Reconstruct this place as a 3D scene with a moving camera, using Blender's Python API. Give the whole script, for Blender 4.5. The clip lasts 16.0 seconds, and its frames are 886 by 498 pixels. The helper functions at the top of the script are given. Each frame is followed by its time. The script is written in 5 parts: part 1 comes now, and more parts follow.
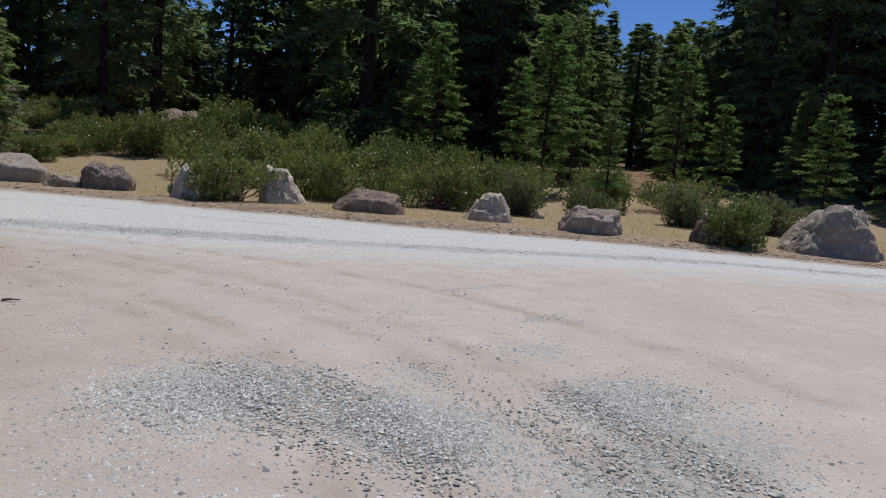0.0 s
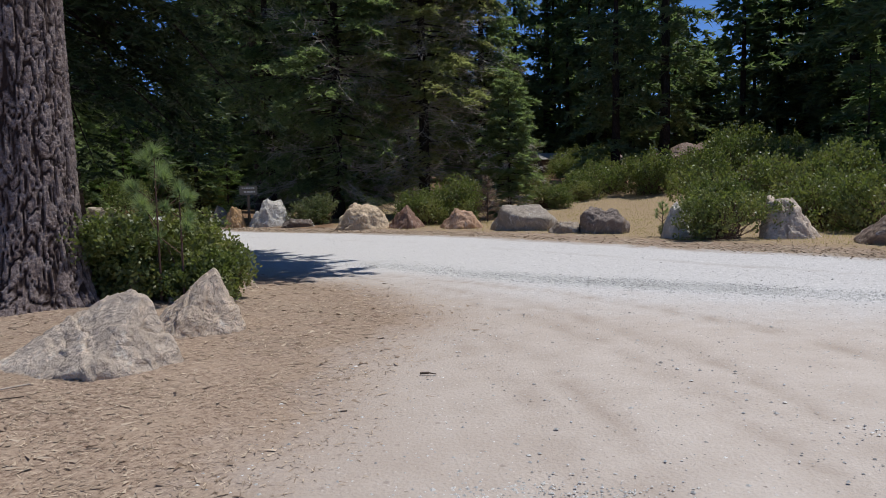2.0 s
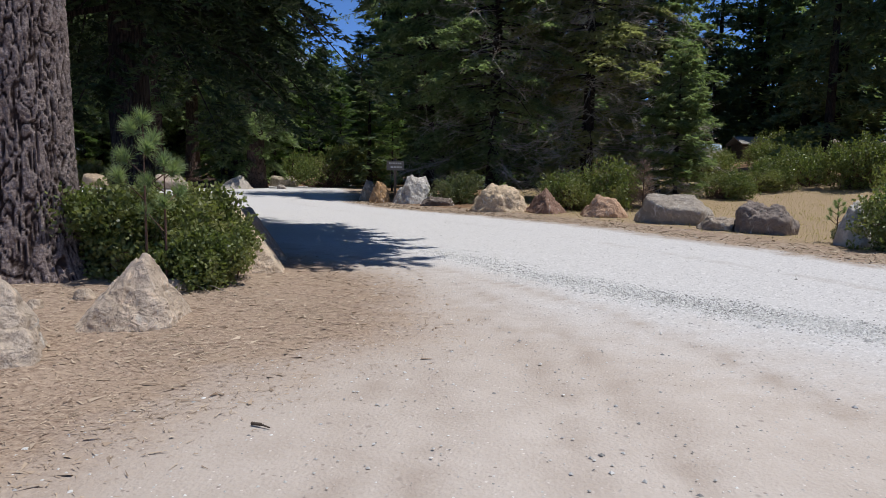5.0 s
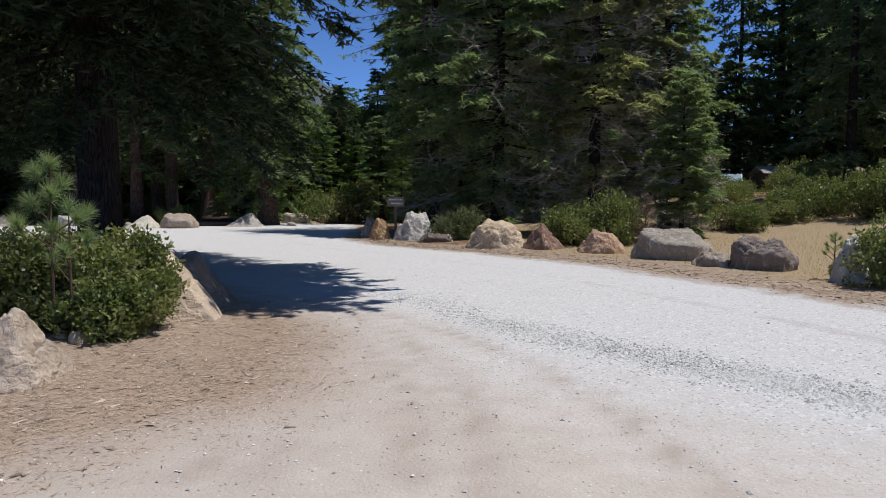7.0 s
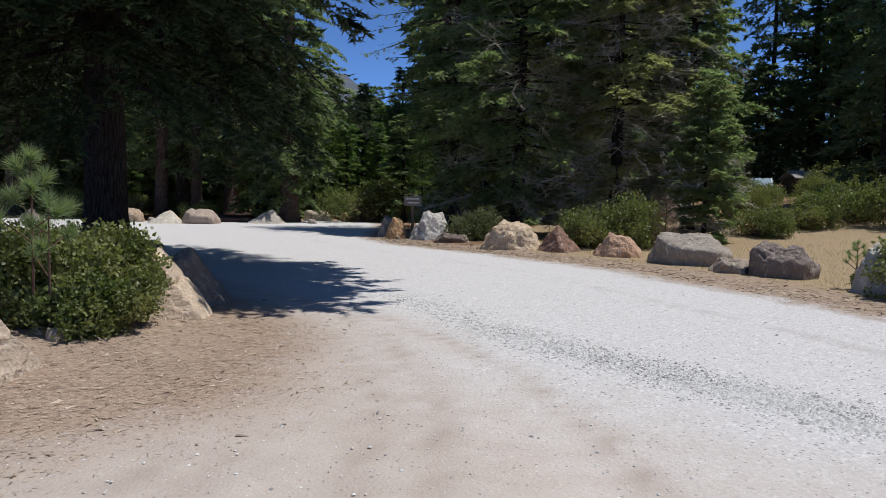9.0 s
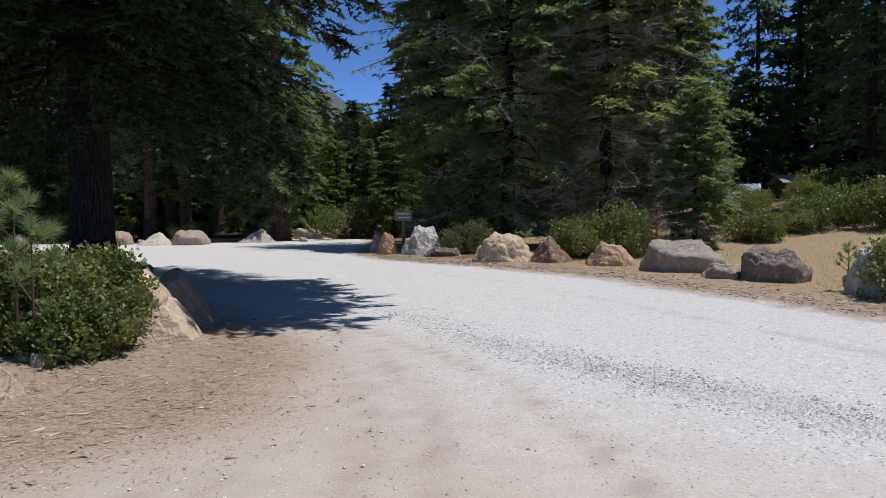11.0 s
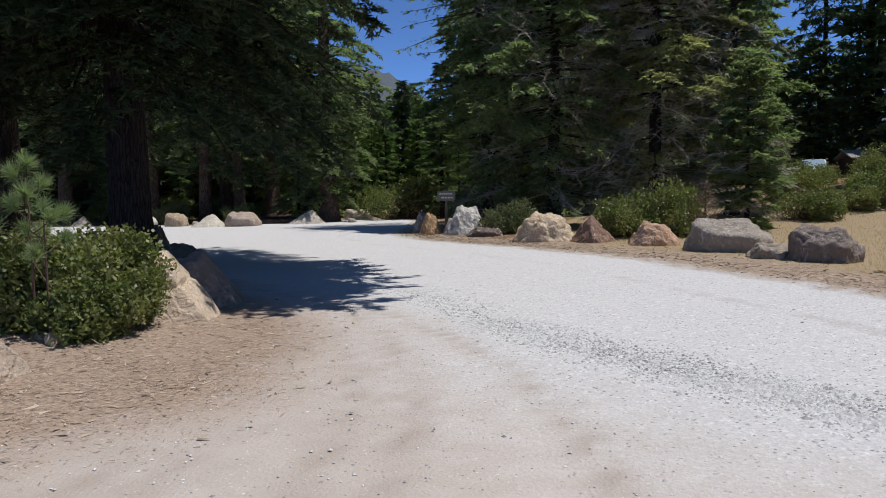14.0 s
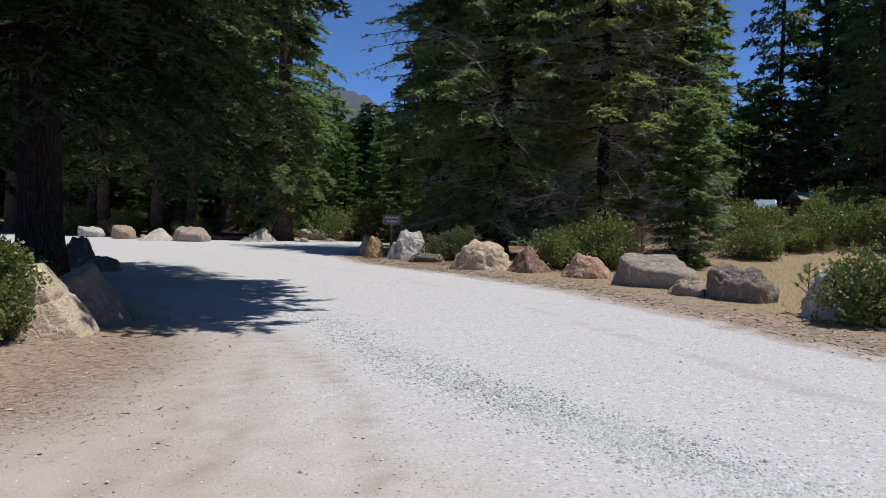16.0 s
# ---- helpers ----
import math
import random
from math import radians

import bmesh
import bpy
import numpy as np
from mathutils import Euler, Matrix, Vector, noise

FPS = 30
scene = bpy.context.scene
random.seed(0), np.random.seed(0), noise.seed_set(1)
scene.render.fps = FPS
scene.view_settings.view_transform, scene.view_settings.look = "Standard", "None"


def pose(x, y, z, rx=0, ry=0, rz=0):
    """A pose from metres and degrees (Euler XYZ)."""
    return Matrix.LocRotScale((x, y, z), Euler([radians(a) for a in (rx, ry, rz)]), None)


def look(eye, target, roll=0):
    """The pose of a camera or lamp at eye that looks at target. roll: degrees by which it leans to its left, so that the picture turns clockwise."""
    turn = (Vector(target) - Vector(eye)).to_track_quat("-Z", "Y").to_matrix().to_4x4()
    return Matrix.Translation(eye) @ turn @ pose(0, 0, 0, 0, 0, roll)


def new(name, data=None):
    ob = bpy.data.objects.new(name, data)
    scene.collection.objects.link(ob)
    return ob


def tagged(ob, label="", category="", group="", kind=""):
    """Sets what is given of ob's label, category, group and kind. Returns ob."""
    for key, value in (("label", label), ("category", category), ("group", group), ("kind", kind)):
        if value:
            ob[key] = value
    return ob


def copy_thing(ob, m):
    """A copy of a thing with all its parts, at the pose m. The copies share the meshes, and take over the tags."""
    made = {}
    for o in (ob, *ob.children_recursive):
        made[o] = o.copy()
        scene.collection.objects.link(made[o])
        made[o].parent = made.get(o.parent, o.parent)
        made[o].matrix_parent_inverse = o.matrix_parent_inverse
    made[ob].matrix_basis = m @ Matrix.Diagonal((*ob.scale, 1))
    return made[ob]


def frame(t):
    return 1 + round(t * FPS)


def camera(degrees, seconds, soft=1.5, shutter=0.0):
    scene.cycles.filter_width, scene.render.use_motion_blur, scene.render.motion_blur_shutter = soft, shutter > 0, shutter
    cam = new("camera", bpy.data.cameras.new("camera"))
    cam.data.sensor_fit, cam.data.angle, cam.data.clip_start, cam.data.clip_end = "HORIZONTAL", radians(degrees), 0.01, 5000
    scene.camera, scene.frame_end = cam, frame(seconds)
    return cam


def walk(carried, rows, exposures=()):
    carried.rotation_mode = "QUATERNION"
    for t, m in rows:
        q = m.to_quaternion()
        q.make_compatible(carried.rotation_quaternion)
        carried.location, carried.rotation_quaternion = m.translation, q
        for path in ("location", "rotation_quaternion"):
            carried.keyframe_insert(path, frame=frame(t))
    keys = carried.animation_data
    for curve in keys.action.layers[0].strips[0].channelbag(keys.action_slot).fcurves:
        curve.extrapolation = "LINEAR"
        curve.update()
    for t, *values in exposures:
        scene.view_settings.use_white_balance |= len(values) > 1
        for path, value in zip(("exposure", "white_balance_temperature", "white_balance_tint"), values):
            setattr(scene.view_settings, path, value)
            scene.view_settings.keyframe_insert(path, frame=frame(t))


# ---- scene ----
cam = camera(64.4, 16.0, 0.75)
PATH = [
    (0, (-3.899, -3.693, 1.382), (-2.398, -2.389, 1.164), 4.7),
    (0.5, (-3.503, -3.436, 1.448), (-2.234, -1.91, 1.195), 2.0),
    (1, (-3.09, -3.27, 1.491), (-2.13, -1.526, 1.295), 2.4),
    (1.5, (-2.828, -3.018, 1.538), (-2.284, -1.098, 1.401), 0.5),
    (2, (-2.505, -2.867, 1.562), (-2.233, -0.893, 1.385), -1.2),
    (2.5, (-2.101, -2.632, 1.556), (-2.006, -0.651, 1.301), 0.7),
    (3, (-1.664, -2.312, 1.535), (-1.491, -0.328, 1.346), 1.4),
    (3.5, (-1.302, -2.018, 1.537), (-1.221, -0.035, 1.287), -0.4),
    (4, (-0.907, -1.669, 1.531), (-0.989, 0.308, 1.241), 0.9),
    (6.5, (0.686, -0.458, 1.716), (0.279, 1.496, 1.592), -0.5),
    (7, (0.942, -0.279, 1.7), (0.566, 1.68, 1.558), 0.2),
    (7.5, (1.071, -0.048, 1.691), (0.644, 1.903, 1.582), 0.5),
    (8, (1.171, 0.071, 1.686), (0.736, 2.019, 1.567), -0.8),
    (8.5, (1.329, 0.094, 1.708), (0.877, 2.037, 1.56), 1.2),
    (11, (1.333, 0.203, 1.677), (0.901, 2.153, 1.575), -0.5),
    (11.5, (1.329, 0.202, 1.658), (0.94, 2.16, 1.533), -0.1),
    (12, (1.319, 0.212, 1.66), (0.889, 2.16, 1.515), -1.0),
    (12.5, (1.417, 0.228, 1.649), (1.049, 2.19, 1.524), 1.3),
    (13, (1.505, 0.335, 1.635), (1.156, 2.299, 1.488), 0.5),
    (13.5, (1.666, 0.501, 1.652), (1.234, 2.45, 1.528), 2.8),
    (14, (1.859, 0.516, 1.661), (1.27, 2.421, 1.505), -1.0),
    (14.5, (2.169, 0.611, 1.668), (1.561, 2.507, 1.478), 1.3),
    (15, (2.352, 0.772, 1.662), (1.847, 2.7, 1.493), -0.6),
    (15.5, (2.622, 0.876, 1.692), (2.276, 2.845, 1.657), -2.1),
    (16, (2.878, 0.958, 1.688), (2.368, 2.889, 1.601), 1.5),
]
EXPOSURES = [(0.0, -0.24), (0.7, -0.30), (1.5, -0.22), (2.5, 0.0), (4.0, 0.03), (14.8, 0.0), (15.5, -0.2), (16.0, -0.03)]
walk(cam, [(t, look(e, g, r)) for t, e, g, r in PATH], EXPOSURES)

# ---- world and sun ----
SUN_AZ = (0.97, 0.24)      # towards the sun, on the ground
SUN_EL = 68.0
world = bpy.data.worlds.new("world")
scene.world = world
world.use_nodes = True
wn = world.node_tree.nodes
sky = wn.new("ShaderNodeTexSky")
sky.sky_type = "NISHITA"
sky.sun_disc = False
sky.sun_elevation = radians(SUN_EL)
sky.sun_rotation = math.atan2(SUN_AZ[0], SUN_AZ[1])
sky.altitude = 2400
sky.air_density = 0.42
sky.dust_density = 0.0
sky.ozone_density = 4.0
wn["Background"].inputs[1].default_value = 0.205
deep = wn.new("ShaderNodeMix")
deep.data_type, deep.blend_type = "RGBA", "MULTIPLY"
deep.inputs[0].default_value = 1.0
deep.inputs[7].default_value = (0.66, 0.84, 1.0, 1)
world.node_tree.links.new(sky.outputs[0], deep.inputs[6])
world.node_tree.links.new(deep.outputs[2], wn["Background"].inputs[0])
sun = new("sun", bpy.data.lights.new("sun", "SUN"))
sun.data.energy = 4.0
sun.data.angle = radians(0.53)
sun.data.color = (1.0, 0.99, 0.98)
_a = Vector((SUN_AZ[0], SUN_AZ[1], 0)).normalized() * math.cos(radians(SUN_EL))
sun.matrix_world = look((_a.x * 60, _a.y * 60, 60 * math.sin(radians(SUN_EL))), (0, 0, 0))


# ---- materials ----
class Mat:
    """A node material in the making."""

    def __init__(self, name, rough=0.8, spec=0.3, metal=0.0):
        self.m = bpy.data.materials.new(name)
        self.m.use_nodes = True
        self.t = self.m.node_tree
        self.b = self.t.nodes["Principled BSDF"]
        self.b.inputs["Roughness"].default_value = rough
        self.b.inputs["Specular IOR Level"].default_value = spec
        self.b.inputs["Metallic"].default_value = metal
        self.co = None

    def node(self, kind, **ins):
        n = self.t.nodes.new(kind)
        for k, v in ins.items():
            self.put(n.inputs[k.replace("_", " ")], v)
        return n

    def put(self, socket, v):
        if isinstance(v, bpy.types.NodeSocket):
            self.t.links.new(v, socket)
        else:
            socket.default_value = v

    def coords(self, which="Object"):
        if self.co is None:
            self.co = self.t.nodes.new("ShaderNodeTexCoord")
        return self.co.outputs[which]

    def noise(self, scale, detail=4.0, rough=0.6, vec=None, dist=0.0):
        n = self.node("ShaderNodeTexNoise", Scale=scale, Detail=detail, Roughness=rough, Distortion=dist)
        self.put(n.inputs["Vector"], vec if vec is not None else self.coords())
        return n.outputs["Fac"]

    def voronoi(self, scale, feature="F1", out="Distance", vec=None):
        n = self.t.nodes.new("ShaderNodeTexVoronoi")
        n.feature = feature
        n.inputs["Scale"].default_value = scale
        self.put(n.inputs["Vector"], vec if vec is not None else self.coords())
        return n.outputs[out]

    def ramp(self, fac, stops):
        n = self.t.nodes.new("ShaderNodeValToRGB")
        e = n.color_ramp.elements
        while len(e) < len(stops):
            e.new(0.5)
        for el, (p, c) in zip(e, stops):
            el.position = p
            el.color = (*c, 1) if len(c) == 3 else c
        self.put(n.inputs[0], fac)
        return n.outputs[0]

    def grey(self, fac, lo, hi):
        n = self.t.nodes.new("ShaderNodeMapRange")
        n.inputs[1].default_value, n.inputs[2].default_value = lo, hi
        n.clamp = True
        self.put(n.inputs[0], fac)
        return n.outputs[0]

    def mix(self, fac, a, b, mode="MIX"):
        n = self.t.nodes.new("ShaderNodeMix")
        n.data_type, n.blend_type = "RGBA", mode
        self.put(n.inputs[0], fac)
        for s, v in ((n.inputs[6], a), (n.inputs[7], b)):
            self.put(s, v if isinstance(v, bpy.types.NodeSocket) else (*v[:3], 1))
        return n.outputs[2]

    def calc(self, op, a, b=0.0, clamp=False):
        n = self.t.nodes.new("ShaderNodeMath")
        n.operation, n.use_clamp = op, clamp
        self.put(n.inputs[0], a)
        self.put(n.inputs[1], b)
        return n.outputs[0]

    def attr(self, name):
        n = self.t.nodes.new("ShaderNodeAttribute")
        n.attribute_name = name
        return n.outputs["Fac"]

    def info(self, out):
        return self.t.nodes.new("ShaderNodeObjectInfo").outputs[out]

    def island(self):
        return self.t.nodes.new("ShaderNodeNewGeometry").outputs["Random Per Island"]

    def stretch(self, x, y, z):
        n = self.t.nodes.new("ShaderNodeMapping")
        n.inputs["Scale"].default_value = (x, y, z)
        self.put(n.inputs["Vector"], self.coords())
        return n.outputs[0]

    def colour(self, c):
        self.put(self.b.inputs["Base Color"], c if isinstance(c, bpy.types.NodeSocket) else (*c, 1))
        return self

    def bump(self, height, strength=0.5, dist=0.02):
        n = self.node("ShaderNodeBump", Strength=strength, Distance=dist)
        self.put(n.inputs["Height"], height)
        self.put(self.b.inputs["Normal"], n.outputs[0])
        return self


def ground_material():
    m = Mat("ground_earth", 0.95, 0.12)
    big, mid, fine = m.noise(0.35, 4), m.noise(2.2, 5), m.noise(28, 5, 0.7)
    jit = m.calc("SUBTRACT", m.calc("ADD", m.calc("MULTIPLY", big, 0.5), m.calc("MULTIPLY", mid, 0.5)), 0.5)
    speck = m.voronoi(38, "F1", "Color")
    peb = m.ramp(speck, [(0.0, (0.36, 0.35, 0.34)), (0.5, (0.6, 0.59, 0.58)), (1.0, (0.86, 0.85, 0.84))])
    # pale crushed stone
    stone = m.mix(m.grey(fine, 0.35, 0.7), (0.49, 0.48, 0.47), (0.62, 0.61, 0.60))
    stone = m.mix(m.grey(m.noise(9, 3), 0.4, 0.75), stone, peb)
    dots = m.calc("MULTIPLY", m.calc("SUBTRACT", 1.0, m.grey(m.voronoi(16.0), 0.14, 0.26)), m.grey(m.voronoi(16.0, "F1", "Color"), 0.45, 0.62))
    stone = m.mix(m.calc("MULTIPLY", dots, 0.95), stone, (0.20, 0.195, 0.195))
    clump = m.calc("MULTIPLY", m.calc("SUBTRACT", 1.0, m.grey(m.voronoi(6.5), 0.12, 0.24)), m.grey(m.voronoi(6.5, "F1", "Color"), 0.56, 0.66))
    stone = m.mix(m.calc("MULTIPLY", clump, m.calc("MULTIPLY", m.grey(m.noise(0.8, 3), 0.45, 0.65), 0.6)), stone, (0.23, 0.222, 0.22))
    # tan packed dirt
    dirt = m.mix(m.grey(mid, 0.3, 0.7), (0.465, 0.405, 0.352), (0.56, 0.503, 0.45))
    dirt = m.mix(m.calc("MULTIPLY", m.grey(fine, 0.45, 0.75), 0.35), dirt, (0.61, 0.58, 0.545))
    for cells, lo, shade in ((17.0, 0.74, (0.25, 0.215, 0.19)), (23.0, 0.70, (0.74, 0.70, 0.66)), (9.0, 0.80, (0.30, 0.265, 0.24))):
        fleck = m.calc("MULTIPLY", m.calc("SUBTRACT", 1.0, m.grey(m.voronoi(cells), 0.12, 0.22)), m.grey(m.voronoi(cells, "F1", "Color"), lo, lo + 0.06))
        dirt = m.mix(m.calc("MULTIPLY", fleck, 0.75), dirt, shade)
    dirt = m.mix(m.calc("MULTIPLY", m.grey(big, 0.5, 0.75), 0.6), dirt, (0.45, 0.385, 0.33))
    # needle litter
    duff = m.mix(m.grey(m.noise(20, 6, 0.78), 0.34, 0.62), (0.165, 0.108, 0.078), (0.455, 0.355, 0.27))
    duff = m.mix(m.calc("MULTIPLY", m.grey(mid, 0.42, 0.7), 0.75), duff, (0.38, 0.295, 0.22))
    # dry grass
    grass = m.mix(m.grey(m.noise(9, 6, 0.75), 0.33, 0.7), (0.25, 0.185, 0.118), (0.425, 0.325, 0.21))
    wood = m.mix(m.grey(m.noise(1.1, 6, 0.7), 0.4, 0.62), (0.14, 0.085, 0.05), (0.30, 0.19, 0.115))

    def zone(name, wide=0.9, lo=0.42, hi=0.58):
        return m.grey(m.calc("ADD", m.attr(name), m.calc("MULTIPLY", jit, wide)), lo, hi)

    dirt = m.mix(m.calc("MULTIPLY", zone("tan", 0.8, 0.0, 1.0), 0.42), dirt, m.mix(1.0, dirt, (0.76, 0.72, 0.68), "MULTIPLY"))
    c = m.mix(zone("pale", 1.2, 0.1, 0.9), dirt, stone)
    loose = zone("loose", 1.2, 0.35, 0.7)
    c = m.mix(loose, c, m.mix(0.45, m.mix(1.0, peb, (0.72, 0.685, 0.655), "MULTIPLY"), (0.37, 0.34, 0.315)))
    c = m.mix(m.calc("MULTIPLY", m.attr("rut"), m.calc("MULTIPLY", m.grey(m.noise(1.6, 4), 0.36, 0.58), 0.8)), c, (0.375, 0.315, 0.265))
    c = m.mix(zone("duff", 1.9, 0.22, 0.85), c, duff)
    c = m.mix(zone("grass", 1.7, 0.3, 0.7), c, grass)
    c = m.mix(zone("wood", 0.8), c, wood)
    m.colour(m.mix(1.0, c, (1.0, 0.975, 0.95), "MULTIPLY"))
    h = m.calc("ADD", m.calc("MULTIPLY", fine, 0.5), m.calc("MULTIPLY", m.calc("ADD", m.voronoi(38), m.noise(110, 3)), 0.5))
    m.bump(h, 0.55, 0.02)
    return m.m


def rock_material():
    m = Mat("weathered_rock", 0.92, 0.2)
    tint = m.info("Color")
    vec = m.coords()
    big, mid, fine = m.noise(1.6, 5, 0.6, dist=0.6), m.noise(7, 6, 0.7), m.noise(45, 5, 0.75)
    c = m.mix(m.grey(big, 0.35, 0.68), m.mix(1.0, tint, (0.76, 0.74, 0.72), "MULTIPLY"), tint)
    c = m.mix(m.grey(mid, 0.5, 0.68), c, m.mix(1.0, tint, (1.32, 1.30, 1.27), "MULTIPLY"))
    c = m.mix(m.calc("MULTIPLY", m.grey(fine, 0.5, 0.75), 0.35), c, m.mix(1.0, tint, (0.5, 0.48, 0.47), "MULTIPLY"))
    crack = m.grey(m.voronoi(2.1, "DISTANCE_TO_EDGE", vec=m.mix(0.25, vec, m.t.nodes.new("ShaderNodeTexNoise").outputs["Color"])), 0.0, 0.022)
    c = m.mix(m.calc("MULTIPLY", m.calc("SUBTRACT", 1.0, crack), m.calc("MULTIPLY", m.grey(big, 0.5, 0.62), 0.55)), c, (0.12, 0.10, 0.09))
    c = m.mix(m.calc("MULTIPLY", m.grey(m.noise(5.5, 3, vec=m.stretch(1.3, 1.3, 0.6)), 0.62, 0.7), 0.55), c, (0.62, 0.60, 0.56))
    vein = m.calc("MULTIPLY", m.calc("SUBTRACT", 1.0, m.grey(m.calc("ABSOLUTE", m.calc("SUBTRACT", m.noise(1.3, 3, 0.5), 0.5)), 0.004, 0.014)), m.grey(m.noise(2.6, 2), 0.55, 0.63))
    c = m.mix(m.calc("MULTIPLY", vein, 0.7), c, (0.72, 0.70, 0.67))
    pit = m.calc("MULTIPLY", m.calc("SUBTRACT", 1.0, m.grey(m.voronoi(11, vec=m.stretch(1, 1, 1.5)), 0.10, 0.24)), m.grey(m.noise(2.3, 3), 0.48, 0.60))
    c = m.mix(m.calc("MULTIPLY", pit, 0.75), c, m.mix(1.0, tint, (0.28, 0.25, 0.24), "MULTIPLY"))
    m.colour(m.mix(1.0, c, (0.99, 0.955, 0.895), "MULTIPLY"))
    craggy = m.noise(3.6, 12, 0.68, dist=0.15)
    h = m.calc("ADD", m.calc("MULTIPLY", craggy, 1.0), m.calc("ADD", m.calc("MULTIPLY", mid, 0.4), m.calc("MULTIPLY", fine, 0.05)))
    h = m.calc("ADD", h, m.calc("MULTIPLY", crack, 0.05))
    m.bump(h, 1.0, 0.11)
    return m.m


def leaf_material(name, dark, light, tip, rough=0.55, spec=0.25, thin=0.0):
    m = Mat(name, rough, spec)
    c = m.mix(m.island(), dark, light)
    c = m.mix(m.grey(m.noise(0.8, 3), 0.45, 0.72), c, tip)
    c = m.mix(m.calc("MULTIPLY", m.info("Random"), 0.45), c, m.mix(1.0, c, (0.62, 0.74, 0.66), "MULTIPLY"))
    c = m.mix(1.0, c, (0.98, 0.985, 0.96), "MULTIPLY")
    m.colour(c)
    if thin:
        glow = m.node("ShaderNodeBsdfTranslucent")
        m.put(glow.inputs["Color"], m.mix(1.0, c, (1.5, 1.7, 0.9), "MULTIPLY"))
        both = m.node("ShaderNodeMixShader", Fac=thin)
        m.t.links.new(m.b.outputs[0], both.inputs[1])
        m.t.links.new(glow.outputs[0], both.inputs[2])
        m.t.links.new(both.outputs[0], m.t.nodes["Material Output"].inputs["Surface"])
    return m.m


def bark_material(name, plate, furrow, scale=1.0):
    m = Mat(name, 0.95, 0.15)
    vec = m.stretch(1, 1, 0.12)
    v = m.voronoi(11 * scale, "DISTANCE_TO_EDGE", vec=vec)
    n, f = m.noise(5, 5), m.noise(32, 6, 0.75)
    c = m.mix(m.grey(n, 0.3, 0.7), plate, tuple(v * 1.5 for v in plate))
    c = m.mix(m.calc("MULTIPLY", m.grey(f, 0.45, 0.7), 0.6), c, tuple(v * 0.45 for v in plate))
    c = m.mix(m.grey(v, 0.0, 0.12), furrow, c)
    m.colour(c)
    m.bump(m.calc("ADD", m.grey(v, 0.0, 0.2), m.calc("MULTIPLY", f, 0.6)), 0.9, 0.05)
    return m.m


def plain_material(name, c, rough=0.7, spec=0.3, vary=0.25, scale=12.0, metal=0.0):
    m = Mat(name, rough, spec, metal)
    m.colour(m.mix(m.grey(m.noise(scale, 5, 0.7), 0.35, 0.7), tuple(v * (1 - vary) for v in c), tuple(min(1, v * (1 + vary)) for v in c)))
    m.bump(m.noise(scale * 4, 4), 0.15, 0.005)
    return m.m


GROUND = ground_material()
ROCK = rock_material()
FIR = leaf_material("fir_needles", (0.12, 0.145, 0.090), (0.25, 0.29, 0.175), (0.28, 0.305, 0.195), thin=0.58)
# darker copy of the fir needles, with the wood's shade painted in
SHADE_TONED_FIR = leaf_material("shade_toned_fir_needles", (0.030, 0.048, 0.024), (0.070, 0.098, 0.044), (0.10, 0.12, 0.055), thin=0.25)
FAR_FIR = leaf_material("forest_needles", (0.10, 0.135, 0.085), (0.190, 0.232, 0.138), (0.23, 0.25, 0.148), thin=0.45)
CEDAR = leaf_material("cedar_sprays", (0.17, 0.172, 0.105), (0.315, 0.305, 0.18), (0.36, 0.33, 0.21), thin=0.58)
PINE = leaf_material("pine_needles", (0.095, 0.145, 0.058), (0.190, 0.262, 0.108), (0.235, 0.280, 0.115), thin=0.5)
SAPLING = leaf_material("sapling_needles", (0.17, 0.22, 0.12), (0.36, 0.41, 0.23), (0.36, 0.38, 0.22), thin=0.4)
BUSH = leaf_material("bush_leaves", (0.088, 0.108, 0.036), (0.215, 0.236, 0.082), (0.305, 0.280, 0.118), 0.45, 0.36, thin=0.32)
GREY_BUSH = leaf_material("grey_bush_leaves", (0.101, 0.121, 0.057), (0.190, 0.202, 0.108), (0.228, 0.209, 0.127), thin=0.3)
DRY = leaf_material("dry_grass_blades", (0.32, 0.245, 0.15), (0.56, 0.44, 0.28), (0.48, 0.37, 0.23), 0.8, 0.2, thin=0.5)
LITTER = leaf_material("needle_litter", (0.19, 0.13, 0.09), (0.62, 0.49, 0.37), (0.43, 0.325, 0.24), 0.85, 0.2)
GRAVEL = leaf_material("gravel_stones", (0.20, 0.188, 0.178), (0.80, 0.768, 0.735), (0.62, 0.592, 0.565), 0.9, 0.25)
PINE_BARK = bark_material("pine_bark", (0.155, 0.105, 0.088), (0.030, 0.022, 0.020))
FIR_BARK = bark_material("fir_bark", (0.062, 0.046, 0.038), (0.022, 0.017, 0.015), 1.6)
CEDAR_BARK = bark_material("cedar_bark", (0.135, 0.092, 0.076), (0.035, 0.025, 0.02), 1.4)
DEAD_WOOD = plain_material("dead_wood", (0.44, 0.395, 0.345), 0.9, 0.15)
STEM = plain_material("bush_stems", (0.13, 0.075, 0.055), 0.8, 0.2)
TWIG = plain_material("bleached_twig", (0.42, 0.35, 0.28), 0.9, 0.15)
DARK_TWIG = plain_material("dark_twig", (0.10, 0.075, 0.055), 0.9, 0.15)
SIGN_BROWN = plain_material("sign_paint", (0.19, 0.17, 0.14), 0.7, 0.3, 0.2)
SIGN_PALE = plain_material("sign_letters", (0.66, 0.65, 0.60), 0.7, 0.3, 0.1)
POST_WOOD = plain_material("post_wood", (0.16, 0.125, 0.095), 0.9, 0.2)
